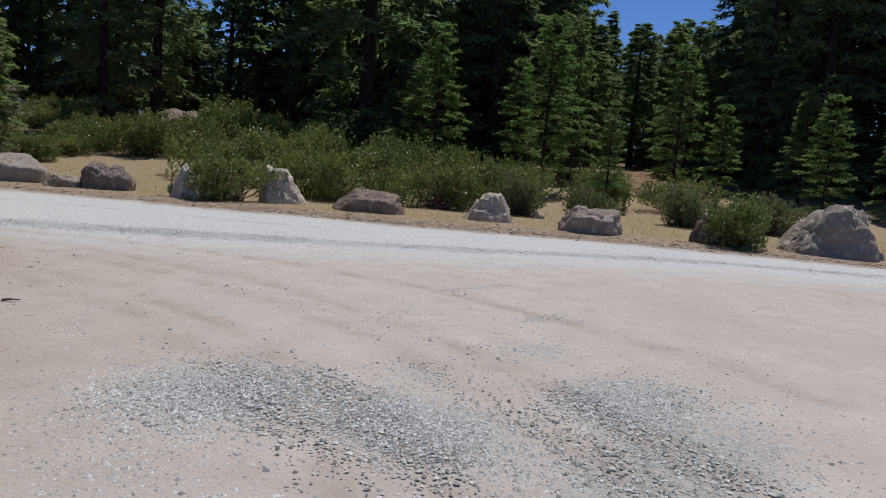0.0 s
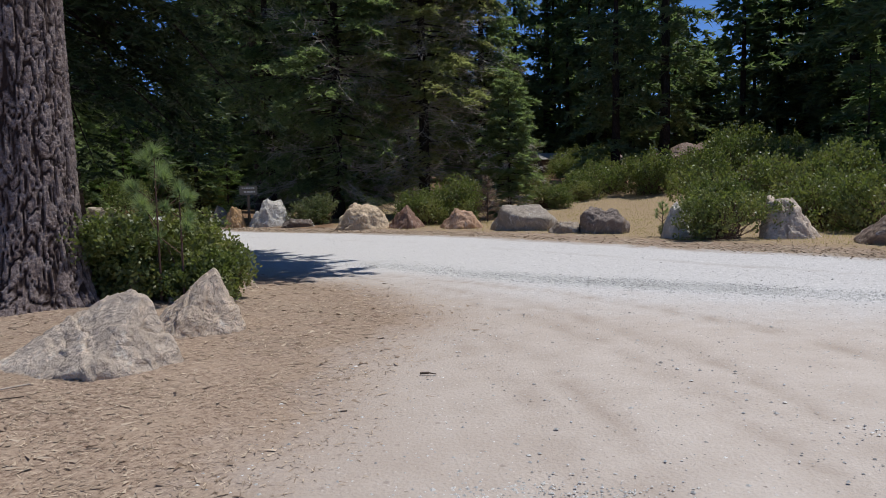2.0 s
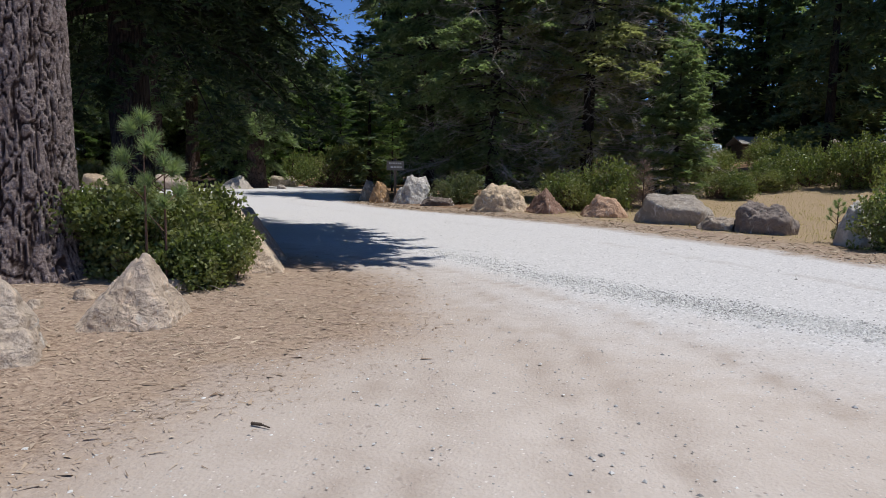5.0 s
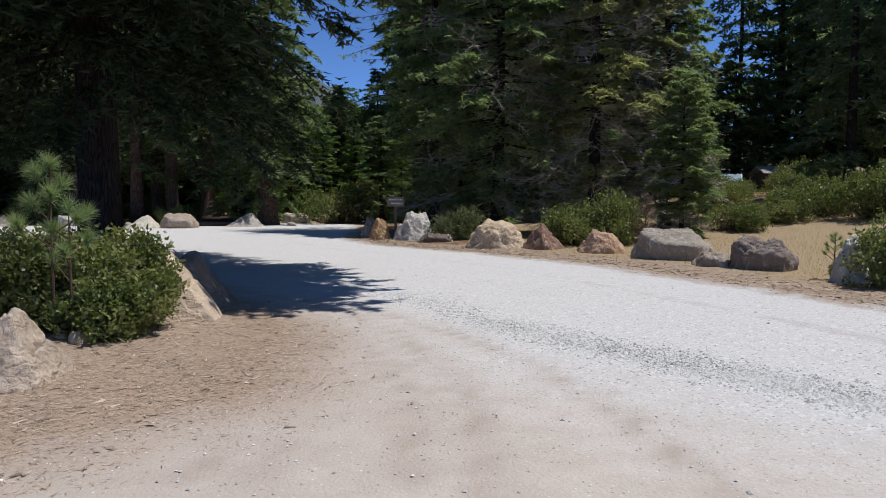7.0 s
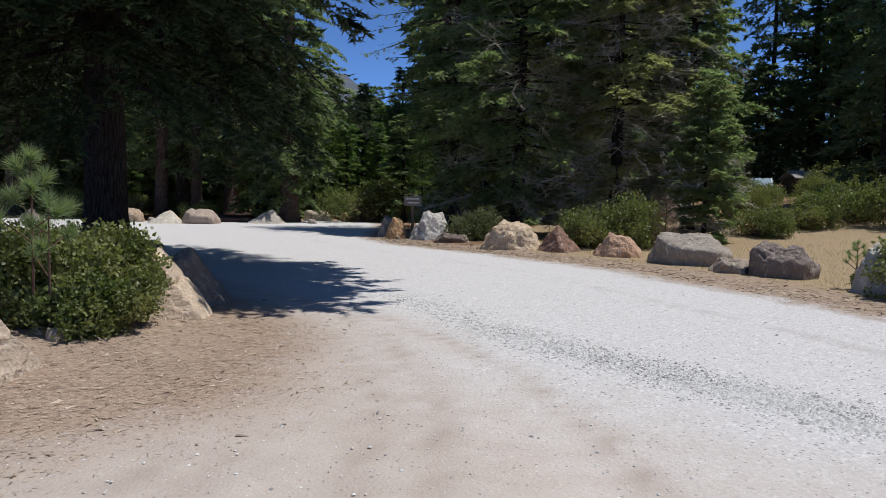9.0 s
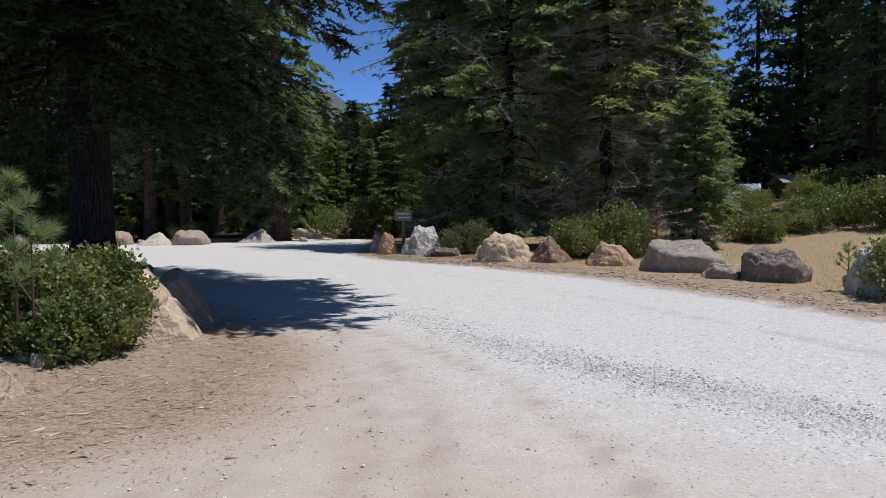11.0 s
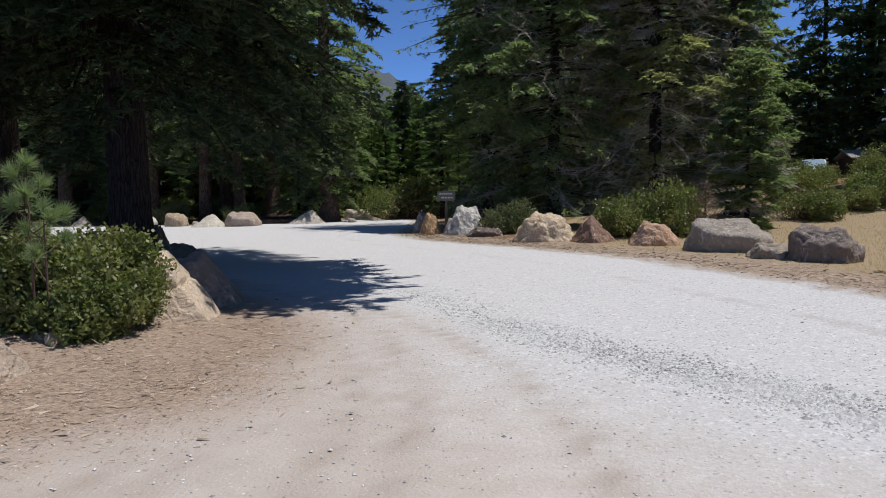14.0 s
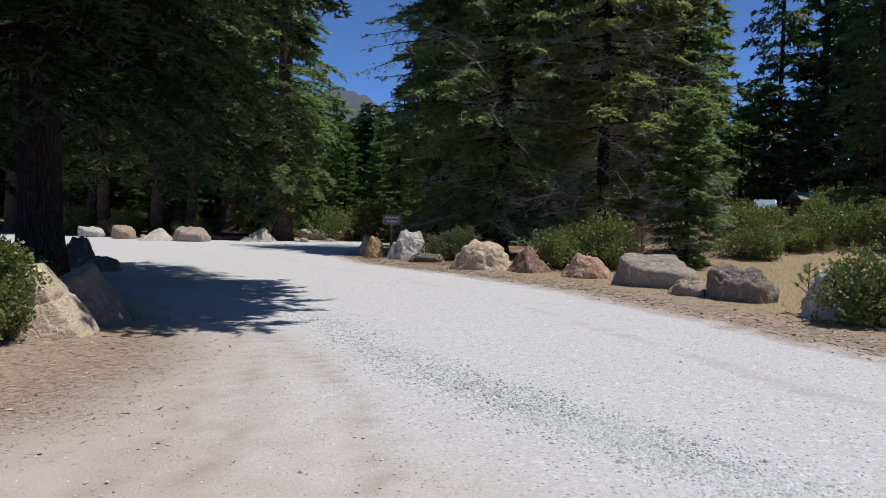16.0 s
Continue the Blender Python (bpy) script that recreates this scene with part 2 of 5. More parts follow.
ROOF = plain_material("shingle_roof", (0.30, 0.28, 0.25), 0.9, 0.2)
SHED_WALL = plain_material("shed_boards", (0.085, 0.065, 0.05), 0.9, 0.2)
CAR_PAINT = plain_material("pale_blue_paint", (0.62, 0.70, 0.76), 0.3, 0.5, 0.03)
RUBBER = plain_material("tyre_rubber", (0.02, 0.02, 0.02), 0.85, 0.3)
RIM = plain_material("wheel_rim", (0.5, 0.5, 0.5), 0.35, 0.5, 0.05, metal=0.9)
# glossy glass; its blue-grey base also paints in the reflected sky
GLASS = plain_material("sky_toned_glass", (0.30, 0.38, 0.42), 0.08, 0.8, 0.02)
LAMP = plain_material("headlight_lens", (0.75, 0.75, 0.72), 0.15, 0.6, 0.03)
# hillside colours shifted to blue-grey in place of distance haze
HILL = leaf_material("haze_toned_hillside", (0.065, 0.080, 0.10), (0.10, 0.112, 0.13), (0.145, 0.14, 0.15), 0.95, 0.1)


# ---- mesh helpers ----
def mesh_np(name, verts, tris, material, smooth=False):
    """A mesh of triangles from arrays."""
    me = bpy.data.meshes.new(name)
    verts, tris = np.asarray(verts, np.float32), np.asarray(tris, np.int32)
    me.vertices.add(len(verts))
    me.vertices.foreach_set("co", verts.ravel())
    me.loops.add(tris.size)
    me.loops.foreach_set("vertex_index", tris.ravel())
    me.polygons.add(len(tris))
    me.polygons.foreach_set("loop_start", np.arange(0, tris.size, 3, dtype=np.int32))
    me.polygons.foreach_set("loop_total", np.full(len(tris), 3, np.int32))
    me.polygons.foreach_set("use_smooth", np.full(len(tris), smooth, bool))
    me.materials.append(material)
    me.update(calc_edges=True)
    return me


def part_mesh(name, me, parent, label=""):
    ob = new(name, me)
    ob.parent = parent
    return tagged(ob, label)


def part(name, bm, material, parent, label="", smooth=False):
    me = bpy.data.meshes.new(name)
    for f in bm.faces:
        f.smooth = smooth
    bm.to_mesh(me)
    bm.free()
    me.materials.append(material)
    return part_mesh(name, me, parent, label)


def box(sx, sy, sz, at=(0, 0, 0), bevel=0.0, bm=None):
    bm = bm or bmesh.new()
    out = bmesh.ops.create_cube(bm, size=1, matrix=Matrix.Translation(at) @ Matrix.Diagonal((sx, sy, sz, 1)))
    if bevel:
        edges = list({e for v in out["verts"] for e in v.link_edges})
        bmesh.ops.bevel(bm, geom=edges, offset=bevel, segments=2, affect="EDGES")
    return bm


def tubes(starts, ends, r0, r1, sides=4):
    """Tapered sticks from starts to ends, as arrays."""
    starts, ends = np.asarray(starts, float), np.asarray(ends, float)
    n = len(starts)
    d = ends - starts
    d /= np.linalg.norm(d, axis=1, keepdims=True) + 1e-9
    ref = np.where(np.abs(d[:, 2:3]) > 0.9, [[1.0, 0, 0]], [[0, 0, 1.0]])
    u = np.cross(d, ref)
    u /= np.linalg.norm(u, axis=1, keepdims=True) + 1e-9
    w = np.cross(d, u)
    a = np.arange(sides) * 2 * np.pi / sides
    ring = u[:, None] * np.cos(a)[None, :, None] + w[:, None] * np.sin(a)[None, :, None]
    r0, r1 = np.broadcast_to(r0, n)[:, None, None], np.broadcast_to(r1, n)[:, None, None]
    v = np.concatenate([starts[:, None] + ring * r0, ends[:, None] + ring * r1], 1)
    k = np.arange(sides)
    q = np.stack([k, (k + 1) % sides, (k + 1) % sides + sides, k + sides], 1)
    t = np.concatenate([q[:, [0, 1, 2]], q[:, [0, 2, 3]]])
    faces = (t[None] + (np.arange(n) * 2 * sides)[:, None, None]).reshape(-1, 3)
    return v.reshape(-1, 3), faces


def join_arrays(parts):
    vs, ts, n = [], [], 0
    for v, t in parts:
        vs.append(v)
        ts.append(t + n)
        n += len(v)
    return np.concatenate(vs), np.concatenate(ts)


def blades(base, direction, side, length, width):
    """One thin triangle for each row: a needle, blade or leaflet."""
    n = len(base)
    length, width = np.broadcast_to(length, n)[:, None], np.broadcast_to(width, n)[:, None]
    v = np.stack([base - side * width * 0.5, base + side * width * 0.5, base + direction * length], 1)
    return v.reshape(-1, 3), np.arange(3 * n).reshape(-1, 3)


def unit(a):
    return a / (np.linalg.norm(a, axis=-1, keepdims=True) + 1e-9)


# ---- the lie of the land ----
def along(pts):
    return np.array(pts, float)


RIGHT_EDGE = along([(18.7, -7), (15.4, -0.6), (12.05, 4.8), (8.4, 9.0), (5.95, 12.55), (1.9, 18.65), (-2.0, 22.3), (-5.4, 24.8), (-7.9, 27.8), (-9.5, 34), (-13.5, 46)])
LEFT_EDGE = along([(-4.6, -8), (-4.0, -1), (-3.1, 1.6), (-2.3, 4.1), (-1.6, 5.0), (-1.5, 5.9), (-1.9, 6.9), (-2.7, 8.7), (-4.6, 10.2), (-8.2, 13.6), (-12, 17.5), (-19, 22), (-40, 28)])
FAR_EDGE = along([(-13.5, 48.5), (-18.5, 45.8), (-20.5, 41.8), (-23.5, 37.2), (-29.5, 37.0), (-44, 34)])
LOOSE_BAND = along([(-2.4, 12.2), (-0.35, 9.4), (0.7, 8.45), (1.75, 7.5), (2.5, 6.95), (3.6, 6.0), (6.5, 4.1), (10.5, 1.5), (14, -3)])
PALE_EDGE = along([(-4.5, 12), (-2.2, 11.0), (-0.6, 9.4), (0.6, 7.2), (2.6, 5.6), (6.0, 3.4), (10, 0.5), (14, -6)])


def signed(x, y, line):
    """Distance to a polyline, positive on its right-hand side."""
    best = np.full(x.shape, 1e9)
    out = np.full(x.shape, 1e9)
    for (ax, ay), (bx, by) in zip(line[:-1], line[1:]):
        dx, dy = bx - ax, by - ay
        t = np.clip(((x - ax) * dx + (y - ay) * dy) / (dx * dx + dy * dy), 0, 1)
        d = np.hypot(x - ax - t * dx, y - ay - t * dy)
        s = np.sign((x - ax) * dy - (y - ay) * dx)
        near = d < best
        best = np.where(near, d, best)
        out = np.where(near, d * np.where(s == 0, 1, s), out)
    return out


def step(a, lo, hi):
    t = np.clip((a - lo) / (hi - lo), 0, 1)
    return t * t * (3 - 2 * t)


def lie(x, y):
    """The height of the ground."""
    x, y = np.asarray(x, float), np.asarray(y, float)
    off = signed(x, y, RIGHT_EDGE)
    rise = np.clip(off - 5.0, 0, 70)
    h = step(x, -8, 7) * (rise * 0.085 * step(off, 4, 22))
    h += 0.008 * np.sin(x * 0.9 + 1.3) * np.sin(y * 0.7) + 0.003 * np.sin(x * 2.3) * np.cos(y * 1.9 + 0.5)
    h += 0.05 * step(off, 0.2, 1.6)
    h += 0.06 * step(-signed(x, y, LEFT_EDGE), 0.2, 2.2)
    h += 0.19 * np.exp(-((x + 6.6) ** 2 + (y - 6.8) ** 2) / 1.7 ** 2)
    return h


def lie_at(x, y):
    return float(lie(np.array([x]), np.array([y]))[0])


def lanes(lo, hi, fine, reach, grow=1.28):
    inner = np.arange(lo, hi + fine / 2, fine)
    outer, stepsize, p = [], fine, 0.0
    while p < reach:
        stepsize *= grow
        p += stepsize
        outer.append(p)
    outer = np.array(outer)
    return np.concatenate([lo - outer[::-1], inner, hi + outer])


gx, gy = lanes(-30, 24, 0.2, 1600), lanes(-7, 46, 0.2, 1600)
X, Y = np.meshgrid(gx, gy)
Z = lie(X, Y)
dR, dL, dF = signed(X, Y, RIGHT_EDGE), signed(X, Y, LEFT_EDGE), signed(X, Y, FAR_EDGE)
dP, dB = signed(X, Y, PALE_EDGE), signed(X, Y, LOOSE_BAND)
rut = np.zeros_like(X)
for k, (cx, cy, r) in enumerate([(-10.5, 2.0, 9.25), (-10.5, 2.0, 9.7), (-10.5, 2.0, 10.6), (-10.5, 2.0, 11.1), (-9.0, 1.0, 11.2)]):
    d = np.abs(np.hypot(X - cx, Y - cy) - r)
    rut = np.maximum(rut, np.exp(-(d / 0.11) ** 2) * step(dL, 0.3, 0.9) * step(-dR, 0.5, 2))
Z = Z - rut * 0.014
loose = np.exp(-(dB / 0.42) ** 2) * 0.22
for cx, cy, rx, ry in [(-1.75, -0.15, 0.75, 0.6), (-1.15, -1.2, 0.5, 0.7), (0.3, -1.75, 0.7, 0.5), (-0.4, -0.5, 0.35, 0.35), (2.0, 0.1, 0.55, 0.18), (2.9, 1.6, 0.7, 0.2), (1.0, 0.9, 0.5, 0.25), (-0.5, -2.4, 1.2, 0.6), (0.9, -0.6, 0.5, 0.4)]:
    loose = np.maximum(loose, (0.5 if rx * ry < 0.25 else 0.9) * np.exp(-((X - cx) / rx) ** 2 - ((Y - cy) / ry) ** 2))
loose = np.maximum(loose, 0.55 * np.exp(-((dR + 0.8) / 0.35) ** 2))
loose = np.maximum(loose, 0.45 * np.exp(-((dR + 3.0) / 0.4) ** 2))
zones = {
    "pale": step(-dP, -3.0, 1.3),
    "duff": np.maximum(step(-dL, -1.3, 0.9), step(dR, -1.5, 0.2)),
    "grass": step(dR, 0.35, 1.9) * step(X, -6, -2),
    "wood": np.maximum(np.maximum(step(dR, 15, 22), step(dR, 0.4, 1.5) * (1 - step(X, -5, -1))), np.maximum(step(dF, -0.4, 0.6) * step(Y, 25, 33) * step(-X, 8, 12), step(-dL, 5, 8))),
    "tan": step(-dL, -3.2, -0.3),
    "loose": loose,
    "rut": rut,
}


def build_ground():
    ny, nx = X.shape
    k = (np.arange(ny - 1)[:, None] * nx + np.arange(nx - 1)[None]).ravel()
    tris = np.concatenate([np.stack([k, k + 1, k + nx + 1], 1), np.stack([k, k + nx + 1, k + nx], 1)])
    me = mesh_np("ground", np.stack([X, Y, Z], -1).reshape(-1, 3), tris, GROUND, True)
    for name, values in zones.items():
        me.attributes.new(name, "FLOAT", "POINT").data.foreach_set("value", values.astype(np.float32).ravel())
    tagged(new("ground", me), "pale gravel road, tan dirt and dry grass", "ground", kind="structure")


build_ground()


# ---- boulders ----
SPHERES = {}


def sphere_dirs(level):
    if level not in SPHERES:
        bm = bmesh.new()
        bmesh.ops.create_icosphere(bm, subdivisions=level, radius=1)
        SPHERES[level] = (np.array([v.co for v in bm.verts]), np.array([[v.index for v in f.verts] for f in bm.faces]))
        bm.free()
    return SPHERES[level]


def boulder(x, y, w, d, h, rz, seed, tint, label, planes=(), level=5, rough=0.085, blunt=44.0, name="boulder", group="boulders lining the road", chips=7, crack=None):
    """A boulder cut by flat planes, then weathered. planes: (nx, ny, nz, distance) in a body one unit across."""
    rng = np.random.default_rng(seed)
    dirs, tris = sphere_dirs(level)
    tint = tuple(v * 0.86 for v in tint)
    cuts = [(*p,) for p in planes] + [(1, 0, 0, 1), (-1, 0, 0, 1), (0, 1, 0, 1), (0, -1, 0, 1), (0, 0, -1, 0.45), (0, 0, 1, 0.95)]
    for _ in range(chips if planes else 15):
        v = rng.normal(size=3)
        v[2] = abs(v[2]) * 0.8
        cuts.append((*unit(v), rng.uniform(0.80, 1.0)))
    inv = np.zeros(len(dirs))
    for a, b, c, dist in cuts:
        n = unit(np.array([a, b, c], float))
        inv += np.clip(dirs @ n / dist, 0.02, None) ** blunt
    r = inv ** (-1 / blunt)
    p = dirs * r[:, None]
    off = np.array([float(rng.uniform(0, 90)) for _ in range(3)])
    disp = np.zeros(len(p))
    for n, q in enumerate(p):
        q = Vector(q)
        o = Vector(off)
        g, cell = noise.voronoi(q * 2.1 + o + 0.3 * noise.noise_vector(q * 1.7 + o))
        tilt = noise.cell_vector(cell[0] * 9.1)
        facet = 1.0 * tilt.dot(q * 2.1 + o - cell[0]) + 0.4 * noise.cell(cell[0] * 5.3)
        crag = 1.0 - abs(noise.noise(Vector((q.x * 2.2, q.y * 2.2, q.z * 4.2)) + o)) * 2
        fine = 1.0 - abs(noise.noise(q * 8.0 + o)) * 2
        disp[n] = 0.5 * noise.fractal(q * 2.0 + o, 0.8, 2.1, 5) + facet + 0.55 * crag + 0.28 * fine + 0.3 * noise.fractal(q * 11.0 + o, 0.6, 2.1, 3) - 0.7 * math.exp(-(g[1] - g[0]) / 0.05)
    p = p + dirs * ((disp - disp.mean()) * rough)[:, None]
    if crack:
        wave = np.array([0.07 * noise.noise(Vector(q) * 3.0) + 0.02 * noise.noise(Vector(q) * 11.0) for q in p])
        gap = np.abs(p @ np.array(crack[:3]) - crack[3] + wave)
        p = p - dirs * (0.10 * np.exp(-(gap / 0.022) ** 2) * np.clip((crack[4] - p[:, 0]) * 6, 0, 1))[:, None]
    seen = p[p[:, 2] > 0.02]
    lo, hi = seen.min(0), seen.max(0)
    p[:, :2] = (p[:, :2] - (lo + hi)[:2] / 2) / (hi - lo)[:2] * (w, d)
    p[:, 2] *= h / hi[2]
    me = mesh_np(name, p, tris, ROCK, True)
    ob = new(name, me)
    ob.matrix_world = pose(x, y, lie_at(x, y), 0, 0, rz)
    ob.color = (*tint, 1)
    return tagged(ob, label, "boulder", group)


GREY, PALE, TAN, PINK, DARK, RUST = (0.46, 0.41, 0.37), (0.70, 0.68, 0.66), (0.76, 0.61, 0.45), (0.68, 0.46, 0.33), (0.225, 0.185, 0.165), (0.34, 0.22, 0.175)
POINTED = [(0.1, -0.1, 1, 0.66), (-0.75, -0.1, 0.66, 0.62), (0.80, -0.1, 0.58, 0.62), (0, -0.78, 0.62, 0.66), (0, 0.8, 0.6, 0.6), (-0.5, -0.65, 0.5, 0.70), (0.5, -0.65, 0.45, 0.68)]
FLAT = [(0.06, -0.26, 1, 0.60), (-0.12, -0.92, -0.36, 0.66), (0.90, -0.2, 0.25, 0.86), (-0.75, -0.2, 0.62, 0.70), (0, 0.7, 0.7, 0.7), (0.6, -0.75, -0.15, 0.90)]
SLANT = [(-0.72, -0.55, -0.42, 0.66), (-0.50, -0.12, 0.85, 0.38), (0.93, -0.15, 0.35, 0.80), (0.25, -0.80, 0.52, 0.66), (0.1, 0.85, 0.5, 0.7), (-0.3, -0.9, 0.25, 0.80)]
LEAN = [(0.76, -0.12, 0.64, 0.46), (0.30, -0.88, 0.36, 0.66), (-0.15, -0.15, 0.95, 0.78), (0.1, 0.85, 0.5, 0.75)]
WEDGE = [(-0.62, -0.1, 0.74, 0.42), (0.86, -0.1, 0.5, 0.66), (0.1, -0.80, 0.58, 0.62), (0, 0.8, 0.6, 0.6), (0.5, -0.7, 0.45, 0.70), (0.1, 0, 1, 0.80)]
SHOULDER = [(0.74, -0.15, 0.64, 0.52), (-0.93, -0.15, 0.25, 0.86), (0, -0.8, 0.55, 0.68), (0, 0.8, 0.5, 0.7), (0.1, 0, 1, 0.82), (0.45, -0.7, 0.5, 0.66)]
SLAB = [(0.05, -0.30, 1, 0.62), (-0.16, -0.90, -0.42, 0.60), (0.88, -0.40, -0.15, 0.84), (-0.74, -0.55, 0.10, 0.76), (0, 0.7, 0.7, 0.7), (0.62, -0.1, 0.75, 0.80)]
PYRAMID = [(-0.74, -0.35, 0.55, 0.52), (0.70, -0.40, 0.58, 0.50), (0.05, 0.8, 0.6, 0.55), (-0.1, -0.85, 0.12, 0.70), (0.5, -0.75, 0.1, 0.72)]
DOME = [(0, -0.72, 0.7, 0.80), (-0.72, 0, 0.7, 0.78), (0.75, -0.1, 0.65, 0.78), (0, 0.75, 0.65, 0.8), (-0.55, -0.6, 0.55, 0.82), (0.55, -0.6, 0.5, 0.86), (0.12, -0.1, 1, 0.76)]

boulder(-8.0, 29.4, 0.85, 0.9, 0.95, 17, 1, GREY, "grey weathered boulder beside a rusty one", DOME)
boulder(-7.15, 27.9, 0.9, 0.8, 0.90, 16, 2, (0.631, 0.418, 0.236), "ochre and grey boulder at the road bend", DOME)
boulder(-5.55, 27.6, 1.8, 1.3, 1.16, 14, 3, PALE, "pale grey pointed boulder below the sign", POINTED)
boulder(-4.4, 26.1, 1.35, 0.7, 0.36, 12, 4, DARK, "low dark slab of rock beside the road", FLAT)
boulder(-1.85, 24.0, 2.05, 1.4, 0.98, 8, 5, TAN, "large yellowish boulder beside the road", DOME)
boulder(-0.2, 23.3, 1.4, 1.1, 0.86, 5, 6, RUST, "brown pointed boulder with a dark face", PYRAMID, rough=0.05, chips=2)
boulder(1.68, 22.1, 1.5, 1.1, 0.73, 1, 7, PINK, "pinkish tan boulder beside the road", DOME)
boulder(3.55, 20.3, 2.25, 1.5, 0.86, -5, 8, (0.47, 0.42, 0.37), "flat-topped grey boulder with an undercut face", SLAB, rough=0.035, blunt=80.0, chips=2)
boulder(5.3, 17.6, 1.55, 1.1, 0.82, -12, 9, (0.33, 0.28, 0.255), "dark pitted boulder beside pale slabs", SLAB, rough=0.11, blunt=60.0, chips=4)
boulder(4.3, 18.3, 1.05, 0.8, 0.36, -8, 10, (0.473, 0.405, 0.341), "low pale slab leaning on a dark boulder", FLAT)
boulder(4.6, 19.1, 0.6, 0.4, 0.30, -8, 11, PALE, "small pale stone behind the row")
boulder(6.45, 15.1, 0.95, 0.8, 0.98, -25, 12, PALE, "pale boulder half hidden by a bush", DOME)
boulder(8.85, 13.9, 1.42, 1.0, 1.12, -32, 13, (0.72, 0.62, 0.54), "tall light grey boulder with cracked side", SHOULDER)
boulder(10.0, 11.35, 2.1, 1.1, 0.68, -40, 14, (0.358, 0.281, 0.236), "long low brown boulder with ledges", FLAT, rough=0.07)
boulder(12.6, 8.95, 1.45, 1.0, 0.84, -48, 15, (0.68, 0.58, 0.50), "rough light grey boulder beside the road", POINTED)
boulder(13.3, 5.95, 1.8, 1.1, 0.74, -55, 16, (0.473, 0.392, 0.348), "wide grey boulder with a dark hollow", FLAT)
boulder(15.0, 3.35, 1.0, 0.9, 0.85, -62, 17, DARK, "dark boulder half covered by a bush", DOME)
boulder(16.6, 0.75, 2.45, 1.6, 1.34, -68, 18, (0.430, 0.372, 0.324), "big grey flat-topped boulder at the row's end", [(-0.70, -0.1, 0.66, 0.55), (0.85, -0.1, 0.45, 0.70), (0, -0.8, 0.5, 0.7), (0, 0, 1, 0.72)])
boulder(-4.72, 3.62, 1.30, 1.18, 0.63, 38, 21, (0.70, 0.60, 0.51), "slanting grey boulder on needle litter", SLANT, level=6, rough=0.045, group="boulders at the bend")
boulder(-4.1, 5.05, 1.0, 0.85, 0.66, 20, 22, (0.75, 0.63, 0.52), "wedge-shaped grey boulder on needle litter", WEDGE, level=6, rough=0.045, group="boulders at the bend")
boulder(-4.62, 8.4, 1.5, 1.1, 0.90, 33, 23, (0.84, 0.69, 0.54), "pale tan boulder with a dark crack", LEAN, level=6, rough=0.014, crack=(-0.2, 0, 1, 0.42, 0.35), group="boulders at the bend")
boulder(-5.0, 9.75, 1.35, 1.0, 0.86, 35, 24, (0.445, 0.372, 0.318), "grey boulder in the shade of the pines", LEAN, level=5, rough=0.03, group="boulders at the bend")
boulder(-12.6, 18.0, 1.1, 0.9, 0.9, 37, 25, DARK, "dark boulder under the trees", DOME, group="boulders at the bend")
boulder(-11.1, 17.2, 1.0, 0.7, 0.42, 37, 26, (0.287, 0.235, 0.201), "low dark stone at the shaded verge", FLAT, group="boulders at the bend")
for bx, by, bw, bh, sd, tint in [(-33.5, 36.6, 1.5, 0.8, 31, GREY), (-28.9, 37.0, 2.0, 0.85, 32, PALE), (-25.9, 36.2, 1.8, 1.05, 33, (0.55, 0.44, 0.33)), (-23.0, 35.2, 2.2, 0.95, 34, (0.76, 0.72, 0.64)),
                                 (-24.6, 36.3, 0.6, 0.4, 35, GREY), (-21.3, 36.2, 2.6, 1.10, 36, (0.52, 0.43, 0.37)), (-18.8, 39.2, 2.5, 1.05, 37, (0.62, 0.57, 0.52)), (-16.4, 40.6, 0.7, 0.35, 41, GREY),
                                 (-18.0, 45.2, 2.4, 0.95, 38, (0.55, 0.48, 0.41)), (-16.4, 47.3, 2.4, 0.85, 39, (0.62, 0.42, 0.26)), (-14.9, 48.9, 2.2, 0.75, 40, PALE)]:
    boulder(bx, by, bw * 0.8, bw * 0.55, bh * 0.78, 30, sd, tint, "pale boulder along the far side of the road", (SLAB, WEDGE, SLAB)[sd % 3], level=4, rough=0.06, chips=3, group="boulders on the far verge")
for bx, by, bw, bh, sd in [(-4.45, 6.5, 0.26, 0.13, 51), (-4.75, 6.62, 0.15, 0.09, 52), (-5.5, 4.7, 0.2, 0.1, 53), (-5.25, 5.2, 0.16, 0.1, 54), (-5.05, 5.7, 0.22, 0.12, 55), (16.5, 9.8, 0.5, 0.25, 56)]:
    boulder(bx, by, bw, bw * 0.8, bh, sd * 7, sd, (0.660, 0.549, 0.447), "small pale stone lying on the litter", level=3, rough=0.05, name="stone", group="small stones")


